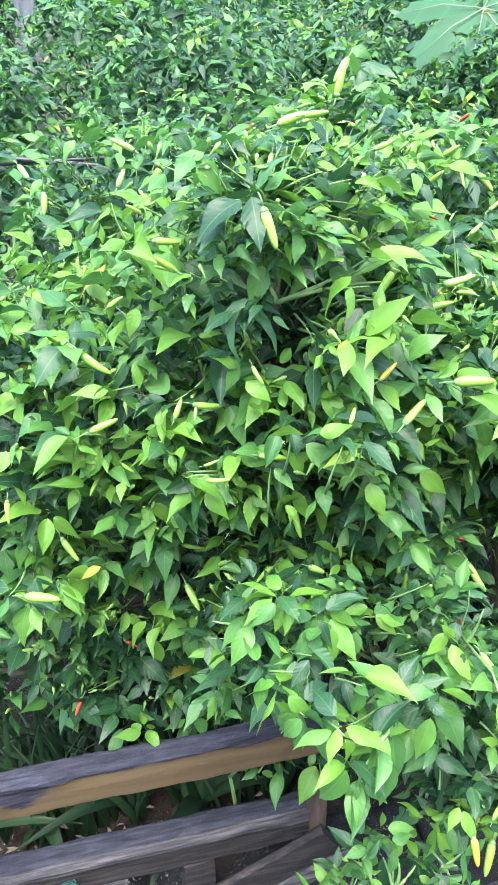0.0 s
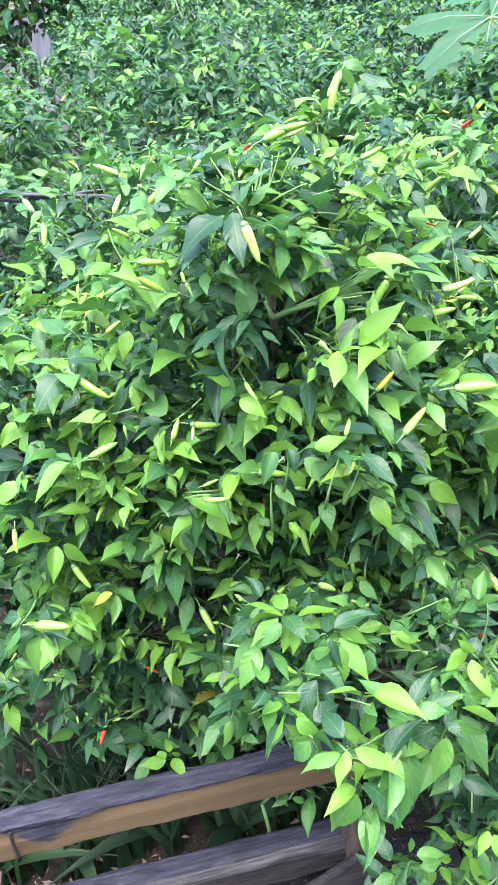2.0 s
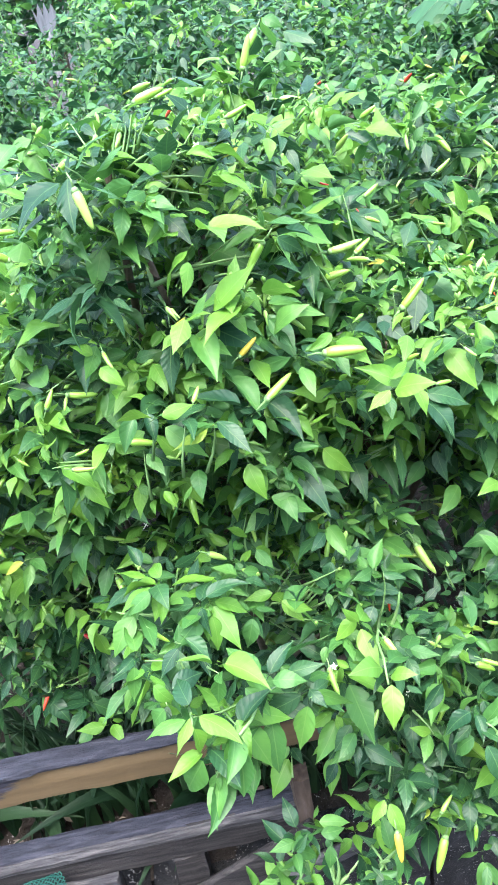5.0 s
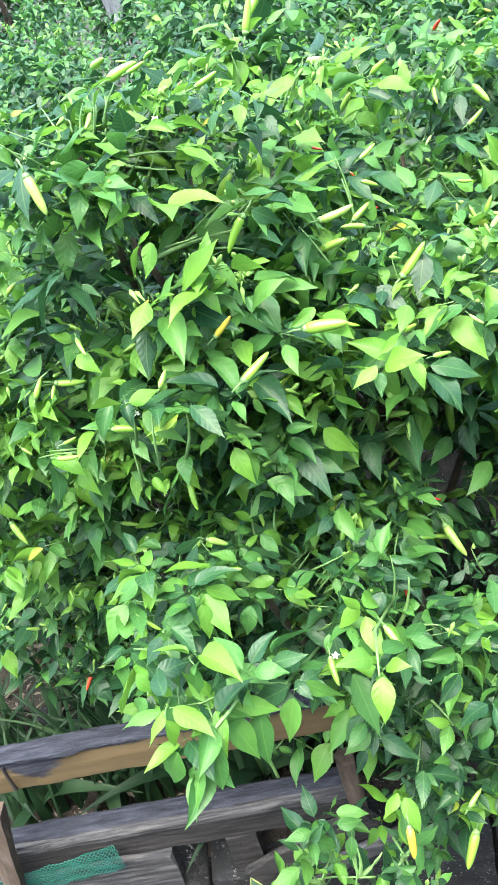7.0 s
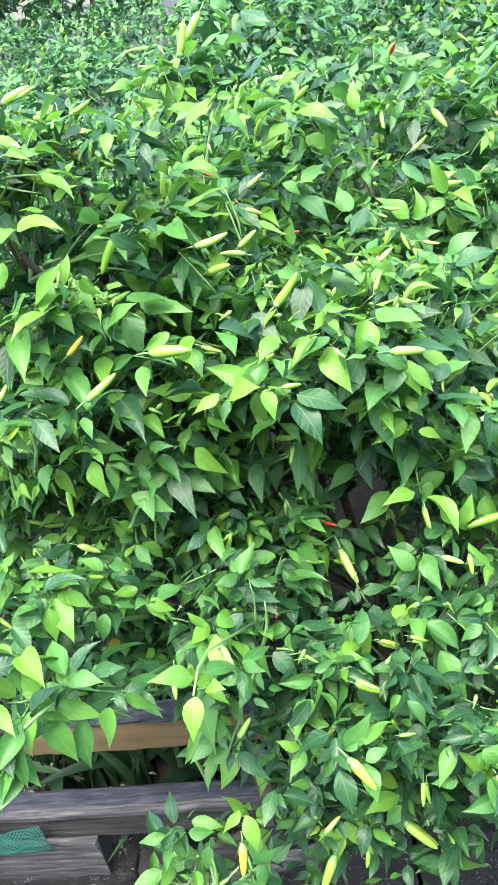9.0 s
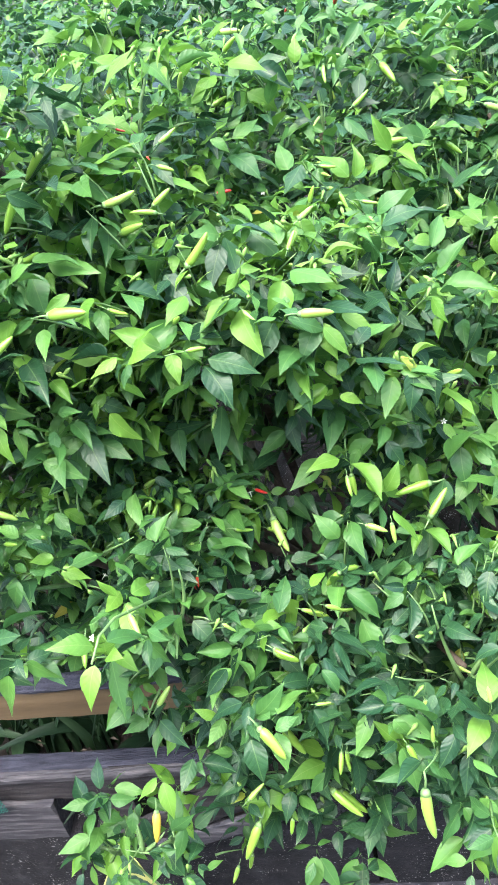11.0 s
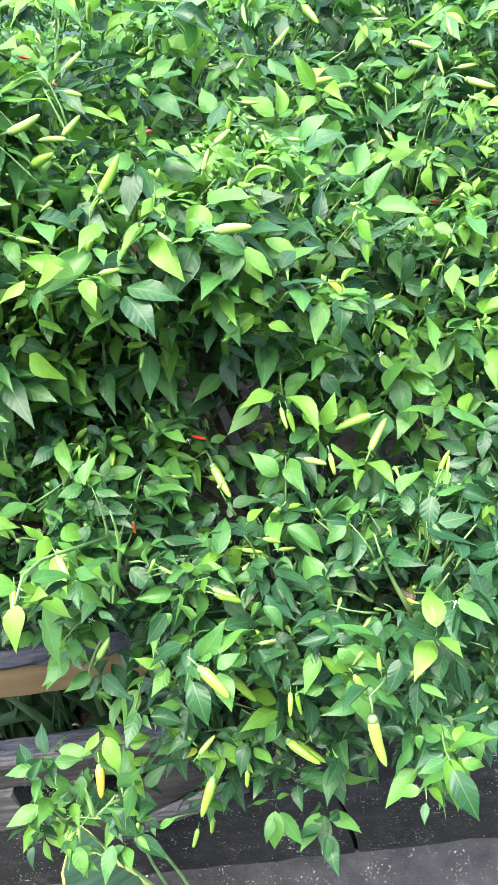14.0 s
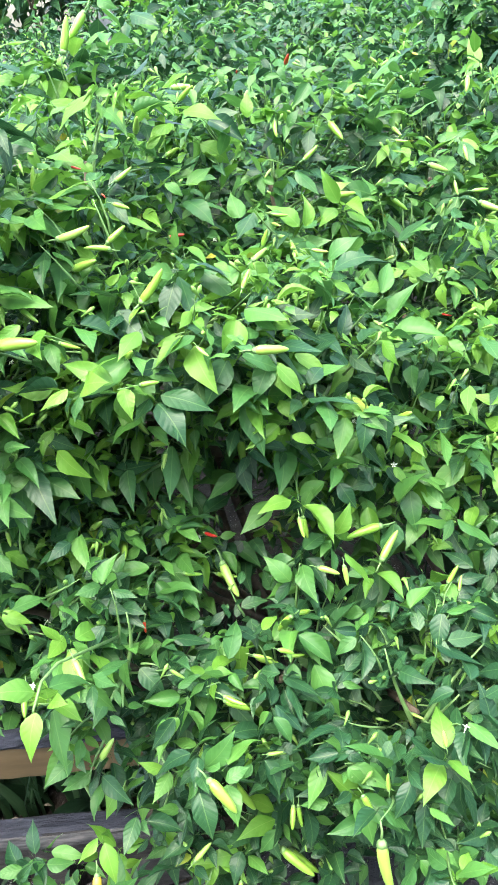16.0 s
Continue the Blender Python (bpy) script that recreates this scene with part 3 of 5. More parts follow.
LEAVES["B", 0] = [(0.352, 0.540, 0.890, 0.048, -0.001, 0.006, 1), (0.347, 0.484, 0.948, -0.019, 0.005, 0.020, 1), (0.346, 0.543, 0.857, 0.032, -0.046, -0.043, 0), (0.337, 0.483, 0.914, 0.018, -0.029, -0.039, 1), (0.352, 0.396, 0.960, -0.010, -0.037, -0.027, 1), (0.327, 0.461, 0.891, 0.017, -0.054, -0.046, 0), (0.351, 0.499, 0.910, 0.001, -0.017, -0.031, 1), (0.430, 0.475, 0.842, -0.031, -0.020, -0.026, 0), (0.411, 0.456, 0.790, -0.026, -0.001, 0.020, 1), (0.433, 0.501, 0.841, -0.039, -0.014, 0.015, 0), (0.402, 0.622, 0.906, -0.050, -0.010, 0.001, 0), (0.406, 0.613, 0.893, 0.027, -0.015, -0.029, 1), (0.307, 0.634, 1.023, 0.006, -0.013, -0.020, 3)]
LEAVES["B", 1] = [(0.172, 0.462, 0.986, 0.009, 0.012, 0.024, 1), (0.166, 0.429, 0.939, -0.028, 0.008, 0.031, 1), (0.316, 0.485, 0.806, -0.029, -0.034, -0.039, 1), (0.320, 0.476, 0.820, 0.027, -0.013, -0.019, 1), (0.158, 0.492, 1.033, -0.034, -0.008, -0.022, 0), (0.168, 0.491, 1.027, -0.003, -0.018, -0.025, 1), (0.216, 0.498, 1.000, 0.006, -0.016, -0.014, 1), (0.199, 0.489, 1.005, 0.006, -0.027, -0.028, 0), (0.311, 0.628, 1.073, -0.036, -0.026, -0.037, 0)]
LEAVES["B", 2] = [(0.236, 0.518, 1.178, -0.040, -0.007, -0.015, 3), (0.232, 0.611, 1.107, 0.076, -0.039, -0.022, 0), (0.297, 0.600, 1.145, 0.037, -0.040, -0.034, 0), (0.204, 0.604, 1.074, 0.017, -0.016, -0.037, 1), (0.287, 0.619, 1.000, -0.038, -0.025, -0.010, 0), (0.264, 0.586, 0.976, 0.020, -0.017, -0.025, 1), (0.241, 0.580, 0.969, 0.009, -0.025, -0.022, 1), (0.229, 0.585, 0.903, 0.042, 0.019, 0.007, 0), (0.206, 0.572, 0.944, 0.028, -0.003, -0.018, 1), (0.138, 0.660, 0.844, 0.003, -0.013, -0.022, 1), (0.280, 0.521, 0.955, 0.034, -0.002, -0.018, 1), (0.341, 0.592, 0.975, -0.026, -0.025, -0.003, 0), (0.171, 0.480, 0.972, -0.021, -0.012, 0.005, 1)]
LEAVES["B", 3] = [(0.106, 0.546, 0.852, -0.013, -0.024, -0.021, 1), (0.186, 0.559, 1.179, 0.003, -0.024, -0.022, 0), (0.199, 0.516, 1.198, 0.032, -0.003, 0.011, 1), (0.176, 0.574, 1.128, 0.018, -0.024, -0.015, 0)]
LEAVES["B", 4] = [(0.212, 0.352, 0.983, 0.004, -0.018, -0.053, 1), (0.218, 0.382, 0.967, 0.024, -0.018, -0.056, 0), (0.243, 0.400, 0.946, 0.005, -0.031, -0.056, 0), (0.211, 0.363, 0.985, -0.013, -0.025, -0.030, 0), (0.182, 0.350, 0.975, -0.029, 0.002, -0.055, 0), (0.180, 0.358, 1.006, 0.002, -0.002, -0.032, 1), (0.192, 0.350, 0.954, -0.012, -0.010, -0.024, 0), (0.197, 0.346, 0.957, 0.017, -0.011, -0.007, 0), (0.149, 0.416, 0.998, 0.023, -0.022, -0.018, 1), (0.156, 0.398, 0.987, -0.022, 0.002, -0.030, 0), (0.133, 0.445, 0.993, -0.009, -0.016, -0.036, 0), (0.276, 0.390, 0.963, -0.018, -0.015, -0.051, 1), (0.240, 0.387, 0.996, -0.037, 0.000, -0.020, 0)]
LEAVES["B", 5] = [(0.206, 0.392, 1.018, -0.007, -0.002, -0.038, 0), (0.195, 0.473, 1.012, -0.032, -0.003, -0.034, 0), (0.208, 0.477, 1.003, 0.003, -0.021, -0.036, 1), (0.246, 0.503, 0.963, -0.014, -0.018, -0.033, 0), (0.285, 0.405, 0.960, 0.037, -0.013, -0.020, 0), (0.262, 0.410, 0.985, 0.038, -0.010, 0.015, 0), (0.175, 0.440, 1.010, -0.025, -0.010, -0.025, 0), (0.225, 0.400, 0.990, 0.025, -0.015, -0.030, 0)]
LEAVES["C", 0] = [(0.404, 0.551, 1.162, -0.028, -0.017, -0.012, 1), (0.422, 0.630, 1.114, 0.005, -0.023, -0.037, 1), (0.490, 0.658, 1.098, 0.005, -0.022, -0.029, 0), (0.501, 0.754, 1.064, 0.005, -0.049, -0.037, 0), (0.570, 0.644, 1.111, 0.025, -0.019, -0.030, 1), (0.408, 0.706, 1.027, -0.002, -0.029, -0.035, 1), (0.350, 0.655, 1.038, 0.010, -0.039, -0.046, 0), (0.399, 0.670, 1.039, -0.023, -0.006, 0.002, 0), (0.422, 0.713, 0.985, 0.043, -0.004, -0.007, 1), (0.499, 0.728, 0.941, -0.039, -0.038, -0.008, 0), (0.561, 0.729, 0.926, 0.006, 0.037, 0.051, 0), (0.570, 0.706, 0.942, 0.048, 0.027, 0.016, 0), (0.615, 0.717, 0.961, -0.001, -0.030, -0.020, 1)]
LEAVES["C", 1] = [(0.448, 0.682, 0.909, -0.025, 0.003, 0.008, 3), (0.410, 0.710, 0.986, -0.065, -0.033, -0.016, 1), (0.435, 0.731, 0.975, 0.031, -0.060, -0.050, 0), (0.550, 0.599, 0.883, -0.027, 0.013, 0.037, 0), (0.602, 0.632, 0.912, 0.027, 0.013, 0.033, 1), (0.355, 0.733, 1.278, -0.032, 0.003, 0.005, 0), (0.370, 0.714, 1.272, 0.006, -0.021, -0.016, 0), (0.364, 0.598, 1.205, -0.029, -0.012, -0.015, 1), (0.412, 0.662, 1.098, -0.027, -0.013, -0.023, 0), (0.383, 0.690, 1.074, 0.004, -0.029, -0.029, 0), (0.468, 0.728, 0.984, -0.018, -0.036, -0.033, 0), (0.589, 0.752, 0.959, -0.046, -0.016, -0.042, 0)]
LEAVES["D", 0] = [(0.453, 0.413, 0.816, 0.010, -0.037, -0.036, 0), (0.458, 0.434, 0.820, 0.040, 0.020, 0.025, 1), (0.479, 0.412, 0.828, 0.027, 0.010, 0.009, 1), (0.544, 0.537, 0.832, -0.007, -0.033, -0.034, 1), (0.564, 0.533, 0.832, 0.022, -0.049, -0.043, 0), (0.610, 0.545, 0.849, -0.030, -0.012, -0.012, 1), (0.618, 0.607, 0.791, 0.023, -0.026, -0.037, 1), (0.635, 0.596, 0.808, 0.020, -0.025, -0.035, 0), (0.685, 0.588, 0.816, 0.056, -0.033, -0.022, 0), (0.687, 0.593, 0.804, 0.007, -0.033, -0.037, 1), (0.693, 0.507, 0.754, -0.009, 0.010, 0.048, 0), (0.587, 0.422, 0.820, 0.018, -0.012, -0.023, 1), (0.563, 0.438, 0.747, -0.032, -0.006, 0.005, 1)]
LEAVES["D", 1] = [(0.595, 0.409, 0.764, -0.039, -0.022, -0.001, 1), (0.660, 0.340, 0.763, -0.026, -0.015, 0.004, 1), (0.665, 0.336, 0.756, 0.012, -0.036, -0.041, 0), (0.673, 0.340, 0.760, 0.023, -0.005, -0.013, 1), (0.503, 0.463, 0.670, -0.029, -0.018, -0.021, 1), (0.470, 0.421, 0.563, -0.011, -0.025, -0.022, 1), (0.638, 0.329, 0.722, -0.007, -0.017, -0.010, 0), (0.523, 0.406, 0.535, -0.005, -0.016, -0.022, 0), (0.721, 0.611, 0.848, 0.037, -0.002, 0.004, 0), (0.745, 0.588, 0.815, 0.000, -0.055, -0.040, 0), (0.661, 0.579, 0.716, -0.010, -0.028, -0.023, 3), (0.479, 0.506, 0.858, -0.021, 0.002, 0.010, 1), (0.576, 0.562, 0.769, 0.024, -0.021, -0.043, 0)]
LEAVES["D", 2] = [(0.524, 0.467, 0.840, 0.019, -0.020, -0.023, 0)]
LEAVES["E", 0] = [(0.630, 0.759, 0.942, 0.010, -0.022, -0.015, 1), (0.654, 0.834, 0.970, 0.051, -0.039, -0.021, 0), (0.648, 0.859, 1.004, -0.028, -0.025, -0.019, 1), (0.710, 0.874, 0.995, 0.024, -0.028, -0.019, 0), (0.794, 0.854, 0.976, -0.046, -0.018, 0.023, 0), (0.746, 0.723, 0.881, -0.055, -0.002, 0.014, 0), (0.728, 0.660, 0.891, -0.015, -0.025, -0.015, 1), (0.614, 0.948, 1.145, 0.010, 0.017, 0.045, 1), (0.667, 1.029, 1.125, 0.047, -0.020, -0.023, 0), (0.773, 1.020, 1.052, -0.029, -0.031, -0.031, 0), (0.815, 1.019, 1.039, 0.047, -0.016, -0.027, 0)]
LEAVES["F", 0] = [(0.662, 1.016, 1.149, -0.028, 0.006, 0.053, 1), (0.558, 1.086, 1.260, 0.006, 0.015, 0.039, 1), (0.507, 1.078, 1.268, 0.052, -0.037, -0.028, 0)]
LEAVES["Y", 0] = [(0.224, 0.684, 0.474, -0.015, -0.058, -0.033, 1), (0.323, 0.590, 0.588, -0.010, -0.037, -0.047, 1), (0.387, 0.520, 0.680, -0.013, -0.044, -0.044, 0), (0.341, 0.432, 0.681, 0.022, -0.026, -0.037, 1), (0.283, 0.443, 0.631, 0.023, -0.053, -0.068, 0), (0.322, 0.439, 0.629, 0.007, -0.043, -0.055, 0), (0.287, 0.429, 0.669, -0.008, -0.022, -0.023, 1), (0.249, 0.422, 0.704, -0.034, -0.011, 0.008, 0), (0.247, 0.412, 0.700, 0.016, 0.014, 0.019, 0), (0.276, 0.419, 0.714, 0.034, -0.001, -0.004, 0), (0.222, 0.427, 0.626, -0.043, -0.026, 0.001, 0), (0.191, 0.428, 0.575, -0.021, -0.015, -0.021, 1), (0.198, 0.427, 0.557, 0.012, -0.020, -0.021, 1)]
LEAVES["Y", 1] = [(0.226, 0.433, 0.579, 0.022, -0.038, -0.033, 1), (0.270, 0.648, 0.521, -0.046, -0.043, -0.042, 1)]

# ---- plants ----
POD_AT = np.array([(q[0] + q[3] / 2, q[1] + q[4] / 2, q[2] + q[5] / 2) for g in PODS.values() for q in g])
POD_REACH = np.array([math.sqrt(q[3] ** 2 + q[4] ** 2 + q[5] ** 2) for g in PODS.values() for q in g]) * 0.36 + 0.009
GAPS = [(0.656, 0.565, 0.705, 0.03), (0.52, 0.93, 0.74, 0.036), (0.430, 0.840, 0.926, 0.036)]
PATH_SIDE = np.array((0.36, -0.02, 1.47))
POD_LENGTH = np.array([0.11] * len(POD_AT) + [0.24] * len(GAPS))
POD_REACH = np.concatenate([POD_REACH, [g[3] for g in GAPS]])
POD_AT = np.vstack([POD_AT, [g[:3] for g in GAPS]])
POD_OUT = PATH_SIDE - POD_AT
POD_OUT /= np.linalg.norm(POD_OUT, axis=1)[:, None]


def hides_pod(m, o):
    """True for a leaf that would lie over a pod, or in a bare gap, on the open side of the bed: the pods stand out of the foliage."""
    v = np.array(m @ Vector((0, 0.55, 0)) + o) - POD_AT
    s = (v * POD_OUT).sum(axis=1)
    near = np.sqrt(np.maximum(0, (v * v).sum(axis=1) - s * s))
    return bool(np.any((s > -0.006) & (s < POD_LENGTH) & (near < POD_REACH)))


def on_lobe(c, r, rng, low=-0.55):
    while True:
        d = Vector((rng.gauss(0, 1), rng.gauss(0, 1), rng.gauss(0, 1))).normalized()
        if d.z > low:
            return d, Vector((c[0] + d.x * r[0], c[1] + d.y * r[1], c[2] + d.z * r[2]))


def flower_mesh():
    v, f = [], []
    for k in range(5):
        a = k * 2 * math.pi / 5
        s, c = math.sin(a), math.cos(a)
        q = [(0.001, 0, 0), (0.004, -0.0022, 0.0012), (0.0085, 0, 0.0005), (0.004, 0.0022, 0.0012)]
        f.append(tuple(len(v) + i for i in range(4)))
        v += [(x * c - y * s, x * s + y * c, z) for x, y, z in q]
    w, g = tube([(0, 0, -0.012), (0, 0, -0.003), (0, 0, 0.004)], [0.0007, 0.0014, 0.0012], 5)
    f += [tuple(i + len(v) for i in face) for face in g]
    me = mesh_from("flower", v + w, f)
    me.materials.append(PETAL)
    return me


def bud_shape():
    v, f = tube([(0, 0, -0.010), (0, 0, -0.002), (0, 0, 0.002), (0, 0, 0.0055)], [0.0006, 0.0016, 0.0024, 0.0008], 6)
    return np.array(v), f


FLOWER = flower_mesh()
BUD = bud_shape()


def pepper_plant(base, lobes, label, seed, singles=0, density=1.0, far=False, pods=0, size=(0.022, 0.058), key="", young_bright_share=0.42, flowers=0, low=-0.55, stem=1.0, old=0.22):
    """A bushy pepper plant: trunk, branches, twigs, leaves and pods, its crown made of round masses (centre, radii and, if not 1, the size of its leaves)."""
    rng = random.Random(seed)
    plant = thing("pepper_plant", base, label, "plant", "pepper plants in the bed")
    o = Vector(base)
    twigs, leaves, inner, nodes, buds = [], [], [], [], []
    crowns = [q[2] if len(q) > 2 else 1.0 for q in lobes]
    lobes = [q[:2] for q in lobes]

    def sprig(p, lead, young, k):
        """A few leaves round the end of a twig."""
        az0 = rng.uniform(0, 6.28)
        for j in range(k):
            az = az0 + j * 2.4
            out = Vector((math.cos(az), math.sin(az), 0)) + lead
            ax = Vector((out.x, out.y, rng.gauss(-0.35, 0.5)))
            sz = size[0] + (size[1] - size[0]) * rng.random()
            mi = 1 if young and rng.random() < 0.75 else (2 if rng.random() < 0.4 else 0)
            leaves.append((leaf_matrix(p - o + Vector((0, 0, rng.uniform(-0.012, 0.006))), ax, sz, rng.gauss(0, 0.5)), mi, rng.randrange(10), p.y))

    fork = o + Vector((rng.uniform(-0.02, 0.02), rng.uniform(-0.02, 0.02), 0.2))
    part("trunk", tubes_mesh("trunk", [([p - o for p in bent(o, fork, rng, 0.1, 4)], [0.013 * stem, 0.012 * stem, 0.011 * stem, 0.009 * stem], 8)]), STEM_WOOD if stem == 1.0 else STEM_GREEN, plant)
    for (c, r), crown in zip(lobes, crowns):
        c = Vector(c)
        pts = [p - o for p in bent(fork, c, rng, 0.14, 7)]
        part("branch", tubes_mesh("branch", [(pts, [(0.009 - 0.0055 * i / 6) * stem for i in range(7)], 7)]), STEM_WOOD if not far and stem == 1.0 else STEM_GREEN, plant)
        for j in range(0 if far or crown < 0.8 else 3):
            d, p = on_lobe(c, [q * 0.85 for q in r], rng, -0.2)
            way = bent(c + Vector((0, 0, -0.3 * r[2])), p, rng, 0.16, 6)
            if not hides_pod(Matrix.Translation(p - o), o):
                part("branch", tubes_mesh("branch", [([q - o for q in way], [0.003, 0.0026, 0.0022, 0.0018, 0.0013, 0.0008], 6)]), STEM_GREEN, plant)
        area = 4 * math.pi * ((r[0] * r[1]) ** 1.6 / 3 + (r[0] * r[2]) ** 1.6 / 3 + (r[1] * r[2]) ** 1.6 / 3) ** (1 / 1.6)
        count = max(6, int(area / (0.0023 if far else 0.0020) * density / crown ** 1.5))
        for i in range(count):
            depth = rng.choice((1.0, 1.0, 0.97, 0.85, 0.7))
            d, p = on_lobe(c, [q * depth * rng.uniform(0.86, 1.14) for q in r], rng, low)
            nodes.append((c, d, p, depth))
            if not far or i % 4 == 0:
                inward = (c - p).normalized() * rng.uniform(0.02, 0.06) + Vector((0, 0, -rng.uniform(0.0, 0.03)))
                twigs.append(bent(p + inward, p, rng, 0.14, 4))
            k = rng.choice((4, 5, 5, 6, 7))
            young = depth > 0.9 and d.z > -0.3 and rng.random() < young_bright_share
            az0 = rng.uniform(0, 6.28)
            big = rng.uniform(0.7, 1.15)
            for j in range(k):
                az = az0 + j * 2.4
                out = Vector((math.cos(az), math.sin(az), 0)) + Vector((d.x, d.y, 0)) * 0.7
                if out.length < 0.1:
                    out = Vector((1, 0, 0))
                out.normalize()
                ax = Vector((out.x, out.y, rng.gauss(-0.3, 0.6)))
                sz = (size[0] + (size[1] - size[0]) * rng.random() ** 1.5) * big * crown
                if young and j < 2:
                    sz *= 0.6
                # Leaves deep in the crown all take the dark colour, standing in for shade.
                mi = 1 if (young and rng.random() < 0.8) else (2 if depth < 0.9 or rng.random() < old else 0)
                if rng.random() < 0.003:
                    mi = 3
                pl = p + Vector((rng.uniform(-1, 1), rng.uniform(-1, 1), rng.uniform(-1.5, 0.5))) * 0.014
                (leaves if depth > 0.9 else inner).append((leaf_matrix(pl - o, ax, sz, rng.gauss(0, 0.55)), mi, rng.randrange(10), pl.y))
            if depth > 0.9 and not far:
                for j in range(rng.choice((0, 0, 1, 2))):
                    buds.append(Matrix.Translation(p - o + Vector((rng.uniform(-1, 1), rng.uniform(-1, 1), rng.uniform(0, 1.2))) * 0.01) @ pose(0, 0, 0, rng.uniform(-70, 70), rng.uniform(-70, 70), 0))
    # the largest leaves and the pods, each at its place
    for group in [g for g in LEAVES if g[0] in key] if key else ():
        for x, y, z, dx, dy, dz, mi in LEAVES[group]:
            d = Vector((dx, dy, dz))
            # The same share darkens placed leaves, part of the low plants' painted shade.
            if mi < 2 and rng.random() < old:
                mi = 2 - 2 * mi
            ob = part("leaf", LEAF_MESHES[mi, rng.randrange(10)], None, plant)
            ob.matrix_basis = leaf_matrix(Vector((x, y, z)) - d * 0.12 - o, d, min(d.length * 0.86, 0.068), rng.gauss(0, 0.3), (0, -0.55, 0.83))
            a = Vector((x, y, z)) - d * 0.12
            near_c = min((Vector(c) for c, r in lobes), key=lambda q: (q - a).length)
            twigs.append(bent(a + (near_c - a).normalized() * 0.04 + Vector((0, 0, -0.015)), a, rng, 0.15, 4))
            sprig(a + Vector((0, 0.014, -0.004)), Vector((dx, dy, 0)) * 4, mi == 1 or rng.random() < 0.3, 4)
            if key != "Y" and group not in (("B", 4), ("B", 5)):
                sprig(a + Vector((rng.uniform(-0.03, 0.03), 0.045, -0.02)), Vector((0, -0.4, 0)), False, 4)
    for group in [g for g in PODS if g[0] in key] if key else ():
        for x, y, z, dx, dy, dz, col in PODS[group]:
            d = Vector((dx, dy, dz))
            add_pod(plant, (x, y, z), d, d.length, col, rng.randrange(4))
            a = Vector((x, y, z)) - d.normalized() * 0.02
            near_c = min((Vector(c) for c, r in lobes), key=lambda q: (q - a).length)
            twigs.append(bent(a + (near_c - a).normalized() * 0.045 + Vector((0, 0, -0.015)), a, rng, 0.2, 4))
            sprig(a + Vector((0, 0.02, -0.006)), Vector((0, -0.3, 0)), rng.random() < 0.5, 4)
            sprig(a + Vector((rng.uniform(-0.03, 0.03), 0.05, -0.025)), Vector((0, -0.4, 0)), False, 4)
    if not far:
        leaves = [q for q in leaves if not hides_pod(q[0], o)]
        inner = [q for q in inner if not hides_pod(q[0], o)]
    rest = leaves
    if singles:
        leaves.sort(key=lambda q: q[3])
        for mtx, mi, si, _ in leaves[:singles]:
            part("leaf", LEAF_MESHES[mi, si], None, plant).matrix_basis = mtx
        rest = leaves[singles:]
    if rest:
        joined_leaves([q[:3] for q in rest], LEAF_FAR if far else LEAF_SHAPES, "foliage", plant)["kind"] = "stuff"
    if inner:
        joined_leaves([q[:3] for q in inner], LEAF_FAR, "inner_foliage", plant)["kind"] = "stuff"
    twigs = twigs[::4] if stem < 1 else twigs[::2]
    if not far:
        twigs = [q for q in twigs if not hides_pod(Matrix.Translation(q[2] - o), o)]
    if twigs:
        part("fine_stem_growth", tubes_mesh("fine_stem_growth", [([p - o for p in pts], [0.0017, 0.0013, 0.0009, 0.0004], 4) for pts in twigs]), STEM_GREEN, plant)["kind"] = "stuff"
    if buds:
        v, f = BUD
        vs = np.vstack([v @ np.array(m)[:3, :3].T + np.array(m)[:3, 3] for m in buds])
        fs = [tuple(i + k * len(v) for i in face) for k in range(len(buds)) for face in f]
        part("bud_growth", mesh_from("bud_growth", vs.tolist(), fs), BUD_GREEN, plant)["kind"] = "stuff"
    outer = [q for q in nodes if q[3] > 0.9 and q[1].z > -0.2]
    for i in range(pods):
        c, d, p, _ = rng.choice(outer)
        dirn = Vector((d.x + rng.gauss(0, 0.5), d.y + rng.gauss(0, 0.5), rng.choice((0.9, 0.4, -0.3, -0.8)) + rng.gauss(0, 0.2)))
        col = 0 if rng.random() < 0.93 else (2 if rng.random() < 0.7 else 1)
        add_pod(plant, p + d * 0.02, dirn, rng.uniform(0.013, 0.029), col, rng.randrange(4))
    for i in range(flowers):
        c, d, p, _ = rng.choice(outer)
        part("flower", FLOWER, None, plant, "small white flower").matrix_basis = Matrix.Translation(p + d * 0.012 - o) @ pose(0, 0, 0, rng.uniform(-60, 60), rng.uniform(-60, 60), 0) @ Matrix.Scale(0.5, 4)
    return plant


NEAR = "tall bushy pepper plant with pale green upright pods behind the planks"
# Extra bright leaves put the stronger light on this crown into its colour.
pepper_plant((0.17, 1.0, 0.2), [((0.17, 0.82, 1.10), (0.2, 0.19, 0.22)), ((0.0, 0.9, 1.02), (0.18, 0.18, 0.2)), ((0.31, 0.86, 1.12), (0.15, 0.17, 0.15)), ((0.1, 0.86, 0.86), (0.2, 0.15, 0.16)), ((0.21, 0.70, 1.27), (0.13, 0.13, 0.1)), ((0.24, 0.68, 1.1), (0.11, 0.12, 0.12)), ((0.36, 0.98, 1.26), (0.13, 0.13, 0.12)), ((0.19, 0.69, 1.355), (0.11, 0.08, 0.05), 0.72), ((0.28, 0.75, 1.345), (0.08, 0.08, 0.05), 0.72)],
             NEAR, 11, singles=300, pods=46, young_bright_share=0.8, old=0.06, key="A", flowers=5)
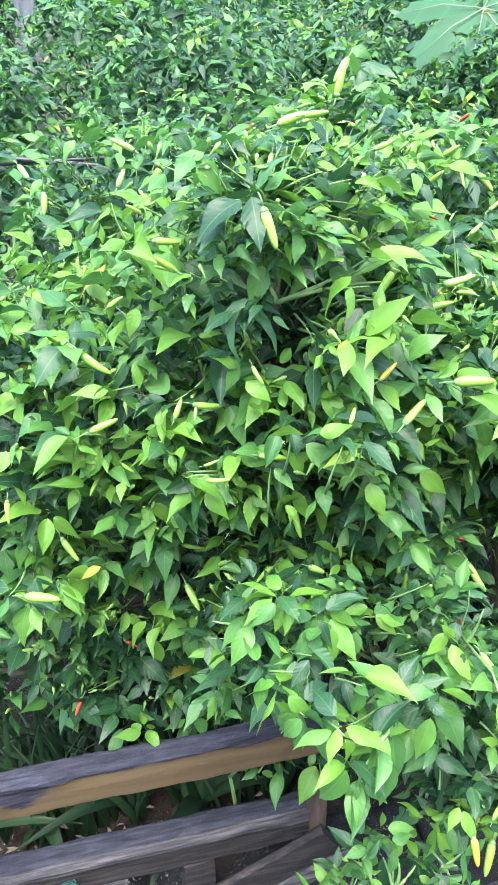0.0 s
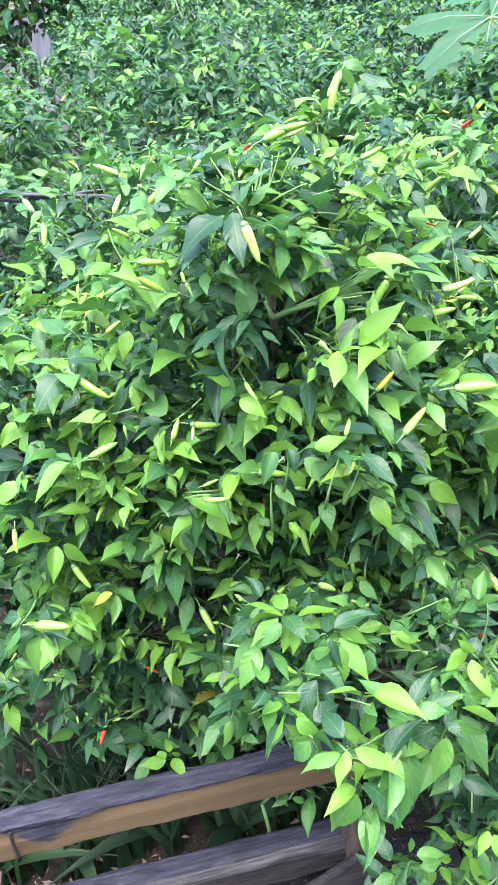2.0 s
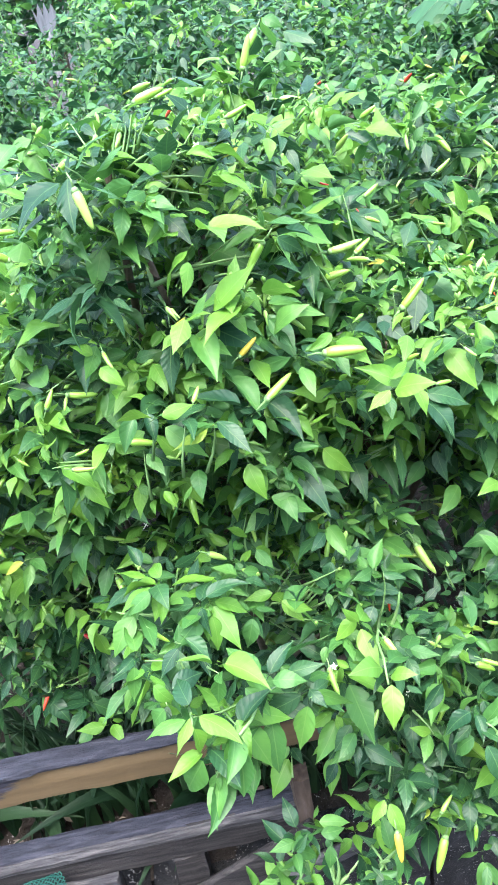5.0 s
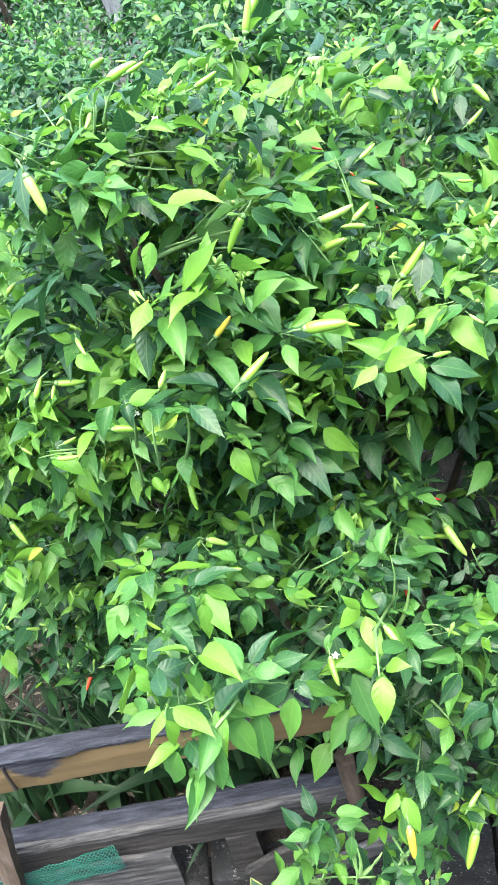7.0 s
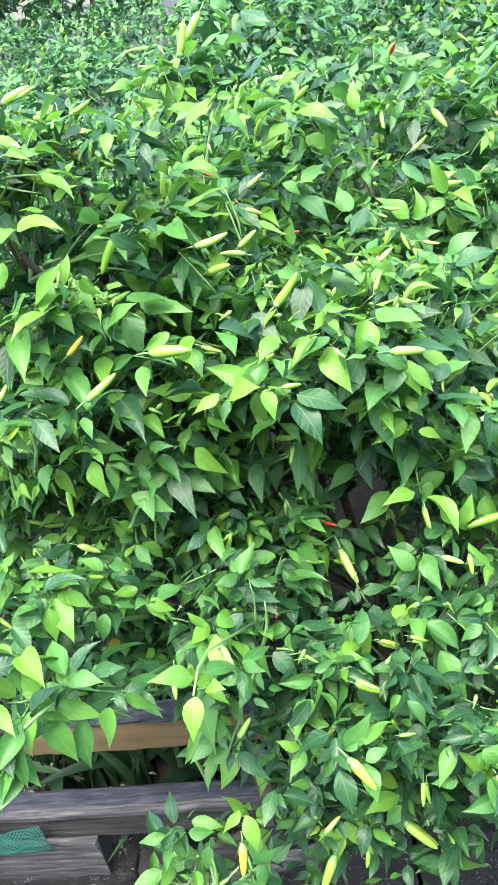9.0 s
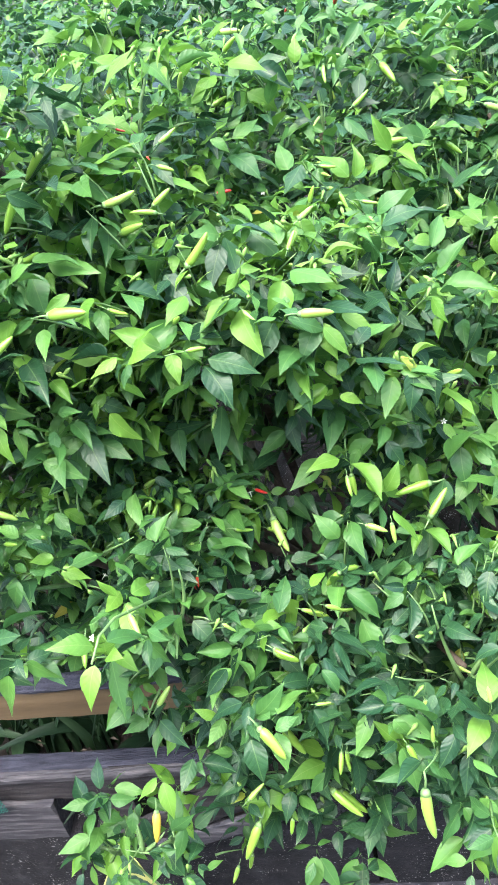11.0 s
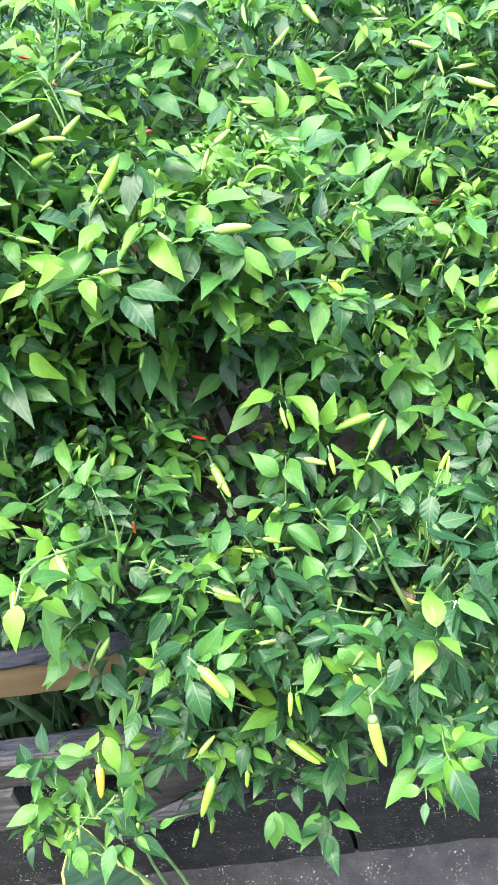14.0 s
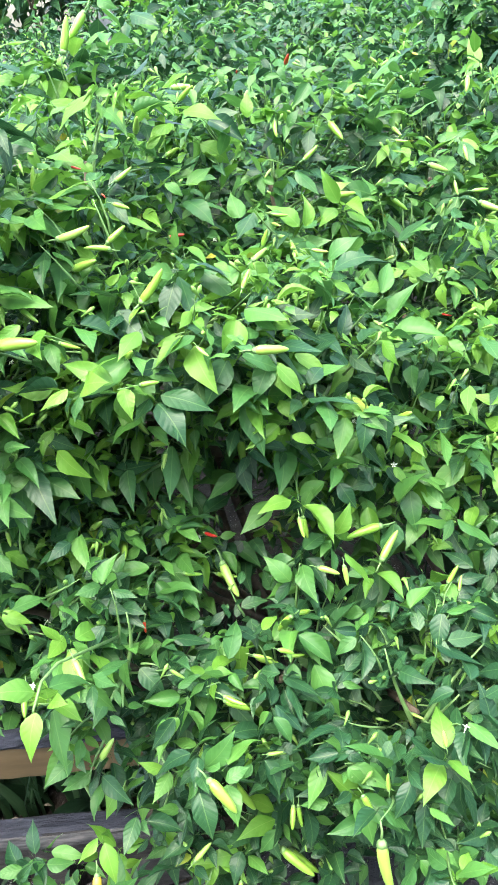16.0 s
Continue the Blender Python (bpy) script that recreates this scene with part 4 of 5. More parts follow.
# Many dark leaves here put the weaker light near the planks into colour.
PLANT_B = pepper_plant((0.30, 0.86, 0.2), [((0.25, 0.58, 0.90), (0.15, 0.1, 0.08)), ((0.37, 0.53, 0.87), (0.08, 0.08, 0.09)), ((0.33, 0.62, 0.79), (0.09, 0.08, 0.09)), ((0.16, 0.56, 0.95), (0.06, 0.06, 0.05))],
             "pepper plant with bright young leaves hanging over the planks", 12, singles=200, pods=10, key="B", young_bright_share=0.18, old=0.45, size=(0.02, 0.05), density=0.55, flowers=4)
for way in (((0.2, 0.53, 0.9), (0.175, 0.452, 0.96), (0.174, 0.436, 0.999), (0.142, 0.453, 0.988)),
            ((0.3, 0.5, 0.89), (0.269, 0.417, 0.948), (0.24, 0.408, 0.969), (0.202, 0.388, 0.98), (0.18, 0.375, 0.998)),
            ((0.24, 0.408, 0.969), (0.225, 0.37, 0.985), (0.2, 0.352, 0.975), (0.19, 0.346, 0.955)),
            ((0.38, 0.53, 0.9), (0.355, 0.45, 0.955), (0.352, 0.42, 0.967), (0.349, 0.396, 0.96))):
    part("branch", tubes_mesh("branch", [([Vector(q) - PLANT_B.location for q in way], [0.0017, 0.0015, 0.0013, 0.001, 0.0007][:len(way)], 6)]), STEM_GREEN, PLANT_B)
# Bright-leaf share raised here too, in place of light from above and behind.
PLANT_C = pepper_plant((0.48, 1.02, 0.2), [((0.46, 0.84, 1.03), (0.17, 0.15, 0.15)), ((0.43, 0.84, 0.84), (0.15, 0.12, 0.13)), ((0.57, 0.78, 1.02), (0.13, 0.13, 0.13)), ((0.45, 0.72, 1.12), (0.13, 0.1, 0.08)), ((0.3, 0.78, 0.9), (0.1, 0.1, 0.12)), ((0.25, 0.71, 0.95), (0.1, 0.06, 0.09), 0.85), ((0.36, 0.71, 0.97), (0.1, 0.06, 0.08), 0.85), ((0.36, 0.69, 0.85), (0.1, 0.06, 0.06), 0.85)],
             NEAR, 13, singles=280, pods=44, young_bright_share=0.72, old=0.1, key="C", flowers=6)
# Nearly all leaves dark: dimmer light low over the kerb, set by colour.
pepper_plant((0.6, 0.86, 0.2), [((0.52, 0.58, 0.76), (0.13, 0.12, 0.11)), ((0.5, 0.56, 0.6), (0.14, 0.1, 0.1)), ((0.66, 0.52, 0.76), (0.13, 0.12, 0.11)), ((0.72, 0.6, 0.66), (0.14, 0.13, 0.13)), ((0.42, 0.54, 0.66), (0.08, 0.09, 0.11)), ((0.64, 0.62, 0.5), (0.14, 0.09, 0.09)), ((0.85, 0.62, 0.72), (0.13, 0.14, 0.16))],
             "pepper plant with long pods leaning over the concrete kerb", 14, singles=240, pods=22, key="D", young_bright_share=0.03, old=0.85, size=(0.02, 0.05), density=0.95, flowers=4)
pepper_plant((0.78, 1.05, 0.2), [((0.7, 0.86, 0.88), (0.17, 0.15, 0.16)), ((0.74, 1.06, 0.96), (0.19, 0.18, 0.16)), ((0.95, 0.9, 0.85), (0.2, 0.2, 0.2)), ((0.82, 1.0, 0.74), (0.2, 0.16, 0.16))], NEAR, 15, singles=260, pods=34, key="E", flowers=3)
pepper_plant((0.55, 1.34, 0.2), [((0.57, 1.22, 1.14), (0.2, 0.17, 0.17)), ((0.38, 1.25, 1.1), (0.18, 0.16, 0.18)), ((0.55, 1.15, 0.95), (0.2, 0.14, 0.16))], NEAR, 16, singles=120, pods=28, key="F", young_bright_share=0.3)
pepper_plant((0.0, 1.45, 0.2), [((0.14, 1.42, 1.1), (0.18, 0.2, 0.2)), ((-0.22, 1.25, 0.88), (0.22, 0.2, 0.2)), ((0.0, 1.25, 0.9), (0.25, 0.16, 0.2))], NEAR, 17, singles=100, pods=26, key="G", young_bright_share=0.28)
pepper_plant((-0.3, 1.08, 0.2), [((-0.26, 1.05, 0.88), (0.2, 0.15, 0.2)), ((-0.1, 1.0, 0.72), (0.15, 0.12, 0.13)), ((0.06, 0.87, 0.69), (0.17, 0.09, 0.1)), ((0.2, 0.84, 0.66), (0.1, 0.08, 0.1)), ((-0.12, 0.9, 0.6), (0.12, 0.08, 0.09)), ((0.03, 0.81, 0.62), (0.13, 0.06, 0.08)), ((-0.1, 0.85, 0.68), (0.1, 0.06, 0.09)), ((0.18, 0.78, 0.6), (0.1, 0.05, 0.07))], NEAR, 18, singles=200, pods=18, young_bright_share=0.12, old=0.6)
pepper_plant((0.85, 1.5, 0.2), [((0.85, 1.45, 1.05), (0.22, 0.2, 0.2)), ((1.05, 1.3, 0.95), (0.22, 0.2, 0.24))], NEAR, 19, singles=60, pods=16, young_bright_share=0.3)
part("trunk", tubes_mesh("trunk", [([Vector(q) for q in ((-0.080, 0.000, 0.300), (-0.180, -0.070, 0.650), (-0.090, -0.160, 0.750), (-0.050, -0.180, 0.726), (-0.012, -0.200, 0.718), (0.080, -0.160, 0.660))], [0.012, 0.0105, 0.0095, 0.009, 0.008, 0.005], 8)]), STEM_WOOD, PLANT_C)
# the young plant by itself before the kerb
pepper_plant((0.285, 0.45, 0.0), [((0.285, 0.41, 0.63), (0.04, 0.035, 0.04)), ((0.335, 0.4, 0.67), (0.035, 0.03, 0.035)), ((0.24, 0.43, 0.59), (0.035, 0.035, 0.035))],
             "slender young pepper plant rising beside the snake plant", 20, singles=60, density=0.3, pods=0, key="Y", size=(0.018, 0.042), young_bright_share=0.5, stem=0.3)
pepper_plant((0.17, 0.73, 0.2), [((0.205, 0.70, 0.495), (0.02, 0.015, 0.02))],
             "small pepper seedling peeping out between two planks", 21, density=1.0, pods=0, size=(0.018, 0.036), young_bright_share=0.5, stem=0.3)

rng = random.Random(5)
k = 0
for row, y in enumerate((1.8, 2.25, 2.75, 3.3, 3.95, 4.7, 5.5)):
    for col in range(-6, 8):
        x = 0.2 + col * 0.5 * (1 + row * 0.07) + rng.uniform(-0.1, 0.1)
        if abs(x - 0.25) > 1.1 + 0.42 * y:
            continue
        side = abs(x - 0.25) > 0.45 + 0.42 * y
        k += 1
        top = 1.30 + 0.03 * row + rng.uniform(-0.1, 0.05)
        if row > 1 and x < 0.1:
            top -= 0.12
        yy = y + rng.uniform(-0.12, 0.12)
        lob = [((x + rng.uniform(-0.12, 0.12), yy + rng.uniform(-0.1, 0.1), top - 0.2), (0.26, 0.24, 0.22)), ((x + rng.uniform(-0.2, 0.2), yy - 0.15, top - 0.42), (0.28, 0.2, 0.24)), ((x + rng.uniform(-0.2, 0.2), yy, top - 0.06), (0.13, 0.12, 0.1))]
        pepper_plant((x, yy, 0.2), lob, "pepper plant further back in the dense bed", 30 + k, density=0.17 if side else (0.85, 0.72, 0.62, 0.52, 0.42, 0.34, 0.28)[row], far=True, pods=2 if side else (16, 12, 8, 6, 3, 2, 1)[row], size=(0.024, 0.056), young_bright_share=0.16, old=0.5, low=-0.3)


for k, (x, y) in enumerate(((-1.15, 1.0), (-1.65, 1.1), (-1.0, 1.45), (-1.5, 1.55), (1.45, 1.0), (1.95, 1.05), (1.55, 1.45), (2.1, 1.5))):
    pepper_plant((x, y, 0.2), [((x, y, 1.02), (0.26, 0.22, 0.22)), ((x + 0.08, y - 0.1, 0.78), (0.26, 0.2, 0.22))], "pepper plant further along the dense bed", 130 + k, density=0.25, far=True, pods=5, size=(0.028, 0.062), young_bright_share=0.3, low=-0.3)


# ---- dark hedge and trees that close the garden behind ----
def shrub(x, y, h, seed, label):
    rng = random.Random(seed)
    ob = thing("shrub", (x, y, 0.0), label, "shrub", "hedge behind the bed")
    o = Vector((x, y, 0))
    stems, items = [], []
    for i in range(7):
        c = Vector((x + rng.uniform(-0.6, 0.6), y + rng.uniform(-0.3, 0.3), h * rng.uniform(0.45, 0.9)))
        stems.append(([p - o for p in bent(o, c, rng, 0.1, 5)], [0.03, 0.025, 0.02, 0.014, 0.008], 6))
        for j in range(230):
            d, p = on_lobe(c, (0.5, 0.4, 0.42), rng, -0.8)
            p = c.lerp(p, rng.uniform(0.6, 1.1))
            items.append((leaf_matrix(p - o, Vector((d.x, d.y, rng.gauss(-0.4, 0.5))), rng.uniform(0.09, 0.17), rng.gauss(0, 0.5)), rng.choice((2, 2, 0)), rng.randrange(6)))
    joined_leaves(items, LEAF_FAR, "crown", ob)["kind"] = "stuff"
    part("stem", tubes_mesh("stem", stems), STEM_WOOD, ob)


for i in range(9):
    shrub(-3.4 + i * 1.05, 6.9 + (i % 3) * 0.25, 2.3 + 0.3 * (i % 2), 300 + i, "dark leafy shrub in the hedge behind the bed")


# ---- papaya leaves ----
def papaya(base, leaves):
    ob = thing("papaya_plant", base, "young papaya plant with large pale-veined lobed leaves", "plant")
    o = Vector(base)
    top = Vector((base[0], base[1], base[2] + 0.95))
    part("trunk", tubes_mesh("trunk", [([Vector((0, 0, 0)), Vector((0.01, 0, 0.5)), top - o], [0.03, 0.026, 0.018], 9)]), STEM_GREEN, ob)
    for n, (c, size, tilt, spin) in enumerate(leaves):
        c = Vector(c)
        v, f, uv = [(0, 0, 0)], [], [(0.5, 0.5)]
        ring = []
        for i in range(84):
            a = -2.6 + 5.2 * i / 83
            lobe = 0.42 + 0.58 * abs(math.cos(math.pi * a * 7 / 5.2)) ** 0.8
            lobe *= 1 - 0.12 * abs(a) / 2.6 + 0.06 * math.sin(i * 1.9)
            r = size * lobe
            ring.append(len(v))
            v.append((r * math.sin(a), r * math.cos(a), -0.25 * r * r / size + 0.02 * size * math.sin(i * 0.9)))
            uv.append((0.5 + 0.5 * math.sin(a) * lobe, 0.5 + 0.5 * math.cos(a) * lobe))
        mid = []
        for j, i in enumerate(ring):
            mid.append(len(v))
            x, y, z = v[i]
            v.append((x * 0.5, y * 0.5, z * 0.25 + 0.012 * size))
            uv.append((0.5 + (uv[i][0] - 0.5) * 0.5, 0.5 + (uv[i][1] - 0.5) * 0.5))
        for j in range(83):
            f.append((0, mid[j + 1], mid[j]))
            f.append((mid[j], mid[j + 1], ring[j + 1], ring[j]))
        me = mesh_from("leaf_blade", v, f, uv)
        me.materials.append(PAPAYA)
        blade = part("leaf_blade", me, None, ob)
        m = Matrix.Translation(c - o) @ pose(0, 0, 0, tilt[0], tilt[1], 0) @ pose(0, 0, 0, 0, 0, spin)
        blade.matrix_basis = m
        ribs = []
        for i in range(7):
            a = (i - 3) * 5.2 / 7 * 0.99
            ribs.append(([m @ Vector((0, 0, 0.004)), m @ Vector((size * 0.45 * math.sin(a), size * 0.45 * math.cos(a), 0.016 * size - 0.0)), m @ Vector((size * 0.88 * math.sin(a), size * 0.88 * math.cos(a), -0.19 * size + 0.006))], [0.0022, 0.0013, 0.0005], 5))
        part("leaf_rib", tubes_mesh("leaf_rib", ribs), PALE_RIB, ob)
        part("leaf_stalk", tubes_mesh("leaf_stalk", [(bent(top - o, c - o, random.Random(n), 0.15, 6), [0.009, 0.008, 0.007, 0.006, 0.006, 0.005], 6)]), STEM_GREEN, ob)


papaya((1.5, 2.3, 0.2), [((1.163, 2.151, 1.375), 0.24, (38, -12), 190), ((1.42, 2.1, 1.22), 0.2, (48, 6), 190), ((1.3, 2.3, 1.42), 0.2, (18, 8), 130), ((1.62, 2.1, 1.3), 0.22, (30, 0), -150)])


# ---- long grass behind the planks and along the bed ----
def grass_patch(name, x0, x1, y0, y1, z, count, length, seed, label):
    rng = random.Random(seed)
    v, f, uv = [], [], []
    for i in range(count):
        p = Vector((rng.uniform(x0, x1), rng.uniform(y0, y1), z))
        L = rng.uniform(*length)
        a = rng.uniform(0, 6.28)
        out = Vector((math.cos(a), math.sin(a), 0))
        if p.y < 0.95:
            out.y = abs(out.y)
        side = Vector((-out.y, out.x, 0)) * rng.uniform(0.003, 0.011)
        lean = rng.uniform(0.15, 0.9)
        b = len(v)
        for s in (0, 0.25, 0.5, 0.75, 1.0):
            q = p + out * (lean * L * s * s) + Vector((0, 0, L * (s - 0.45 * lean * s * s)))
            w = side * (1 - s ** 2) + side * 0.02
            v += [tuple(q - w), tuple(q + Vector((0, 0, 0.001)) - out * 0.002), tuple(q + w)]
            uv += [(0, s), (0.5, s), (1, s)]
        for j in range(4):
            r = b + j * 3
            f += [(r, r + 1, r + 4, r + 3), (r + 1, r + 2, r + 5, r + 4)]
    me = mesh_from(name, v, f, uv)
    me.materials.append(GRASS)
    return tagged(new(name, me), label, "grass", "", "stuff")


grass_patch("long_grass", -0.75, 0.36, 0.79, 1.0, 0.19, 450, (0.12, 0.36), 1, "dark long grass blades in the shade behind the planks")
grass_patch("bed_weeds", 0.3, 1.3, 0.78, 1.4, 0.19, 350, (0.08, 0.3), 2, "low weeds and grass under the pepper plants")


def strap_plant(place, blades, length, seed):
    """A clump of broad arching strap leaves."""
    rng = random.Random(seed)
    ob = thing("strap_leaf_plant", place, "clump of broad dark strap leaves on the shaded soil", "plant", "strap-leaved clumps")
    for i in range(blades):
        a = rng.uniform(0, 6.28)
        out = Vector((math.cos(a), math.sin(a) * 0.7 + 0.25, 0)).normalized()
        side = Vector((-out.y, out.x, 0))
        L, w = length * rng.uniform(0.7, 1.1), rng.uniform(0.012, 0.02)
        v, f, uv = [], [], []
        for j in range(9):
            s = j / 8
            c = out * (0.75 * L * s * s + 0.1 * L * s) + Vector((0, 0, L * (0.9 * s - 0.62 * s * s)))
            ww = w * (1 - 0.15 * s) * (1 - max(0, s - 0.55) / 0.45 * 0.95)
            v += [tuple(c - side * ww + Vector((0, 0, 0.3 * ww))), tuple(c), tuple(c + side * ww + Vector((0, 0, 0.3 * ww)))]
            uv += [(0, s), (0.5, s), (1, s)]
        for j in range(8):
            q = j * 3
            f += [(q, q + 1, q + 4, q + 3), (q + 1, q + 2, q + 5, q + 4)]
        me = mesh_from("strap_leaf", v, f, uv)
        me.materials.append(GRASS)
        part("strap_leaf", me, None, ob)


for i, (x, y) in enumerate(((-0.42, 0.93), (-0.3, 0.84), (-0.17, 0.86), (0.0, 0.84), (0.12, 0.82))):
    strap_plant((x, y, 0.2), 7, 0.26, 60 + i)
v, f = [], []
rng = random.Random(77)
for i in range(700):
    x, y, a, s = rng.uniform(-0.8, 0.3), rng.uniform(0.76, 1.6), rng.uniform(0, 6.28), rng.uniform(0.004, 0.014)
    k = len(v)
    c, n = math.cos(a) * s, math.sin(a) * s
    z = 0.222 + rng.uniform(0, 0.012)
    v += [(x - c, y - n, z), (x + n * 0.3, y - c * 0.3, z + rng.uniform(0, 0.006)), (x + c, y + n, z), (x - n * 0.3, y + c * 0.3, z + rng.uniform(0, 0.006))]
    f.append((k, k + 1, k + 2, k + 3))
me = mesh_from("leaf_litter", v, f)
me.materials.append(DRY)
tagged(new("leaf_litter", me), "scattered dry brown leaf litter on the dark soil", "litter", "", "stuff")


# ---- loose stones, dead twigs and litter on the soil ----
rng = random.Random(21)
def stone(name, place, size, material, label, group):
    bm = bmesh.new()
    bmesh.ops.create_icosphere(bm, subdivisions=2, radius=1.0)
    for v in bm.verts:
        n = 1 + 0.35 * noise.noise(v.co * 1.3 + Vector(place) * 9)
        v.co = Vector((v.co.x * size[0], v.co.y * size[1], v.co.z * size[2])) * n
    me = bpy.data.meshes.new(name)
    bm.to_mesh(me)
    bm.free()
    me.materials.append(material)
    ob = tagged(new(name, me), label, "stone", group)
    ob.location = place
    ob.rotation_euler = (0, 0, rng.uniform(0, 6))
    return ob


for i in range(26):
    x, y = rng.uniform(-0.75, 0.1), rng.uniform(0.95, 1.7)
    s = rng.uniform(0.012, 0.045)
    stone("stone", (x, y, 0.2 + s * 0.25), (s, s * 0.8, s * 0.55), PAVING if i % 2 else CONCRETE, "rough grey stone lying on the dark soil", "stones on the soil")
for i in range(16):
    x, y = rng.uniform(-0.7, 0.1), rng.uniform(0.75, 1.5)
    a = rng.uniform(0, 3.1)
    L = rng.uniform(0.06, 0.2)
    e = Vector((x + L * math.cos(a), y + L * math.sin(a), 0.215))
    ob = new("dead_twig", tubes_mesh("dead_twig", [(bent((x, y, 0.213), e, rng, 0.12, 6), [0.003, 0.003, 0.0026, 0.0022, 0.0018, 0.0012], 5)]))
    ob.data.materials.append(DRY)
    tagged(ob, "dry grey twig lying on the soil", "twig", "dead twigs on the soil")


# ---- planks ----
fence = thing("plank_fence", (0, 0.68, 0.2), "low fence of weathered grey and tan planks before the bed", "fence")


def at_fence(name, bm, material, label="", parent=None):
    bmesh.ops.translate(bm, verts=bm.verts, vec=(0, -0.68, -0.2))
    return part(name, bm, material, parent or fence, label)


up = at_fence("upper_plank", rough_plank(-0.75, 0.42, 0.66, 0.688, 0.53, 0.596, 1, 0.003, 60), WOOD_TAN, "tan plank with a blackened, splintered top edge")
at_fence("blackened_edge", rough_plank(-0.752, 0.422, 0.6578, 0.690, 0.5905, 0.601, 5, 0.004, 90), WOOD_DARK, "blackened splintered top edge", up)
bm = bmesh.new()
box(bm, -0.1955, -0.192, 0.6562, 0.66, 0.532, 0.588, 0)
at_fence("split", bm, BLACK, "dark crack across the plank", up)
low = at_fence("lower_plank", rough_plank(-0.75, 0.272, 0.664, 0.704, 0.302, 0.372, 2, 0.003, 60), WOOD_GREY, "grey weathered plank with a bleached top edge")
at_fence("bleached_edge", rough_plank(-0.752, 0.27, 0.6612, 0.672, 0.356, 0.3745, 6, 0.003, 70), WOOD_PALE, "bleached worn edge", low)
at_fence("weathered_top", rough_plank(-0.752, 0.274, 0.670, 0.706, 0.366, 0.3765, 16, 0.003, 60), WOOD_DARK, "slate-grey weathered top face", low)
at_fence("bottom_board", rough_plank(-0.75, -0.028, 0.652, 0.69, 0.2, 0.298, 3, 0.003, 40), WOOD_PALE, "pale grey weathered board")
at_fence("block", rough_plank(0.062, 0.115, 0.66, 0.70, 0.2, 0.3, 8, 0.003, 8), WOOD_GREY)


def leaning(name, a, b, width, thick, seed, material, label):
    """A board from a to b, its broad face towards the path."""
    a, b = Vector(a), Vector(b)
    L = (b - a).length
    bm = rough_plank(0, L, -thick / 2, thick / 2, -width / 2, width / 2, seed, 0.0025, 16)
    d = (b - a).normalized()
    n = Vector((0, 1, 0))
    n = (n - d * n.dot(d)).normalized()
    u = d.cross(n)
    m = Matrix(((d.x, n.x, u.x), (d.y, n.y, u.y), (d.z, n.z, u.z))).to_4x4()
    bmesh.ops.transform(bm, matrix=Matrix.Translation(a) @ m, verts=bm.verts)
    return at_fence(name, bm, material, label)


leaning("post", (-0.31, 0.636, 0.19), (-0.235, 0.642, 0.52), 0.03, 0.024, 11, WOOD_BROWN, "brown leaning stake with a pale edge")
leaning("post", (0.285, 0.672, 0.2), (0.283, 0.672, 0.445), 0.028, 0.028, 12, WOOD_BROWN, "brown upright stake")
leaning("brace", (0.10, 0.635, 0.225), (0.30, 0.645, 0.325), 0.06, 0.02, 13, WOOD_GREY, "grey board leaning under the planks")
leaning("brace", (0.13, 0.625, 0.205), (0.36, 0.64, 0.275), 0.032, 0.016, 14, WOOD_PALE, "pale strip of board")


# ---- scrap of green netting over the lower plank ----
def netting():
    rng = random.Random(4)
    tubes_ = []
    nx, nz = 34, 9
    def q(i, j):
        s, t = i / nx, j / nz
        x = -0.34 + 0.24 * s
        z = 0.262 + 0.04 * s + (0.05 + 0.012 * s) * t + 0.004 * noise.noise((s * 7, t * 3, 1))
        y = 0.648 + 0.006 * noise.noise((s * 9, t * 5, 3)) - 0.004 * (1 - t)
        return Vector((x, y, z))
    for j in range(nz):
        for i in range(nx):
            a, b, c = q(i, j + 0.5), q(i + 0.5, j), q(i + 0.5, j + 1)
            d = q(i + 1, j + 0.5)
            for s, e in ((a, b), (a, c), (b, d), (c, d)):
                tubes_.append(([s, e], [0.0008, 0.0008], 4))
    ob = new("netting", tubes_mesh("netting", tubes_))
    ob.data.materials.append(NET)
    return tagged(ob, "torn scrap of green plastic netting over the plank", "netting")


netting()


# ---- kerb ----
kerb = thing("kerb", (0, 0.66, 0), "dark mossy concrete kerb of blocks with open joints", "kerb", "", "structure")
for i in range(-6, 9):
    x0 = 0.012 + i * 0.48
    bm = bmesh.new()
    box(bm, 0, 0.472, 0.655, 0.75, -0.02, 0.198, 0)
    bmesh.ops.subdivide_edges(bm, edges=bm.edges[:], cuts=9, use_grid_fill=True)
    for v in bm.verts:
        p = v.co + Vector((x0, 0, 0))
        v.co += Vector((0.003 * noise.noise(p * 21), 0.006 * noise.noise(p * 14 + Vector((5, 0, 0))) + 0.003 * noise.noise(p * 60), 0.005 * noise.noise(p * 17)))
        v.co += Vector((x0 + 0.004, -0.66, 0))
    for fc in bm.faces:
        fc.smooth = True
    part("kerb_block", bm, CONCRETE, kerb)


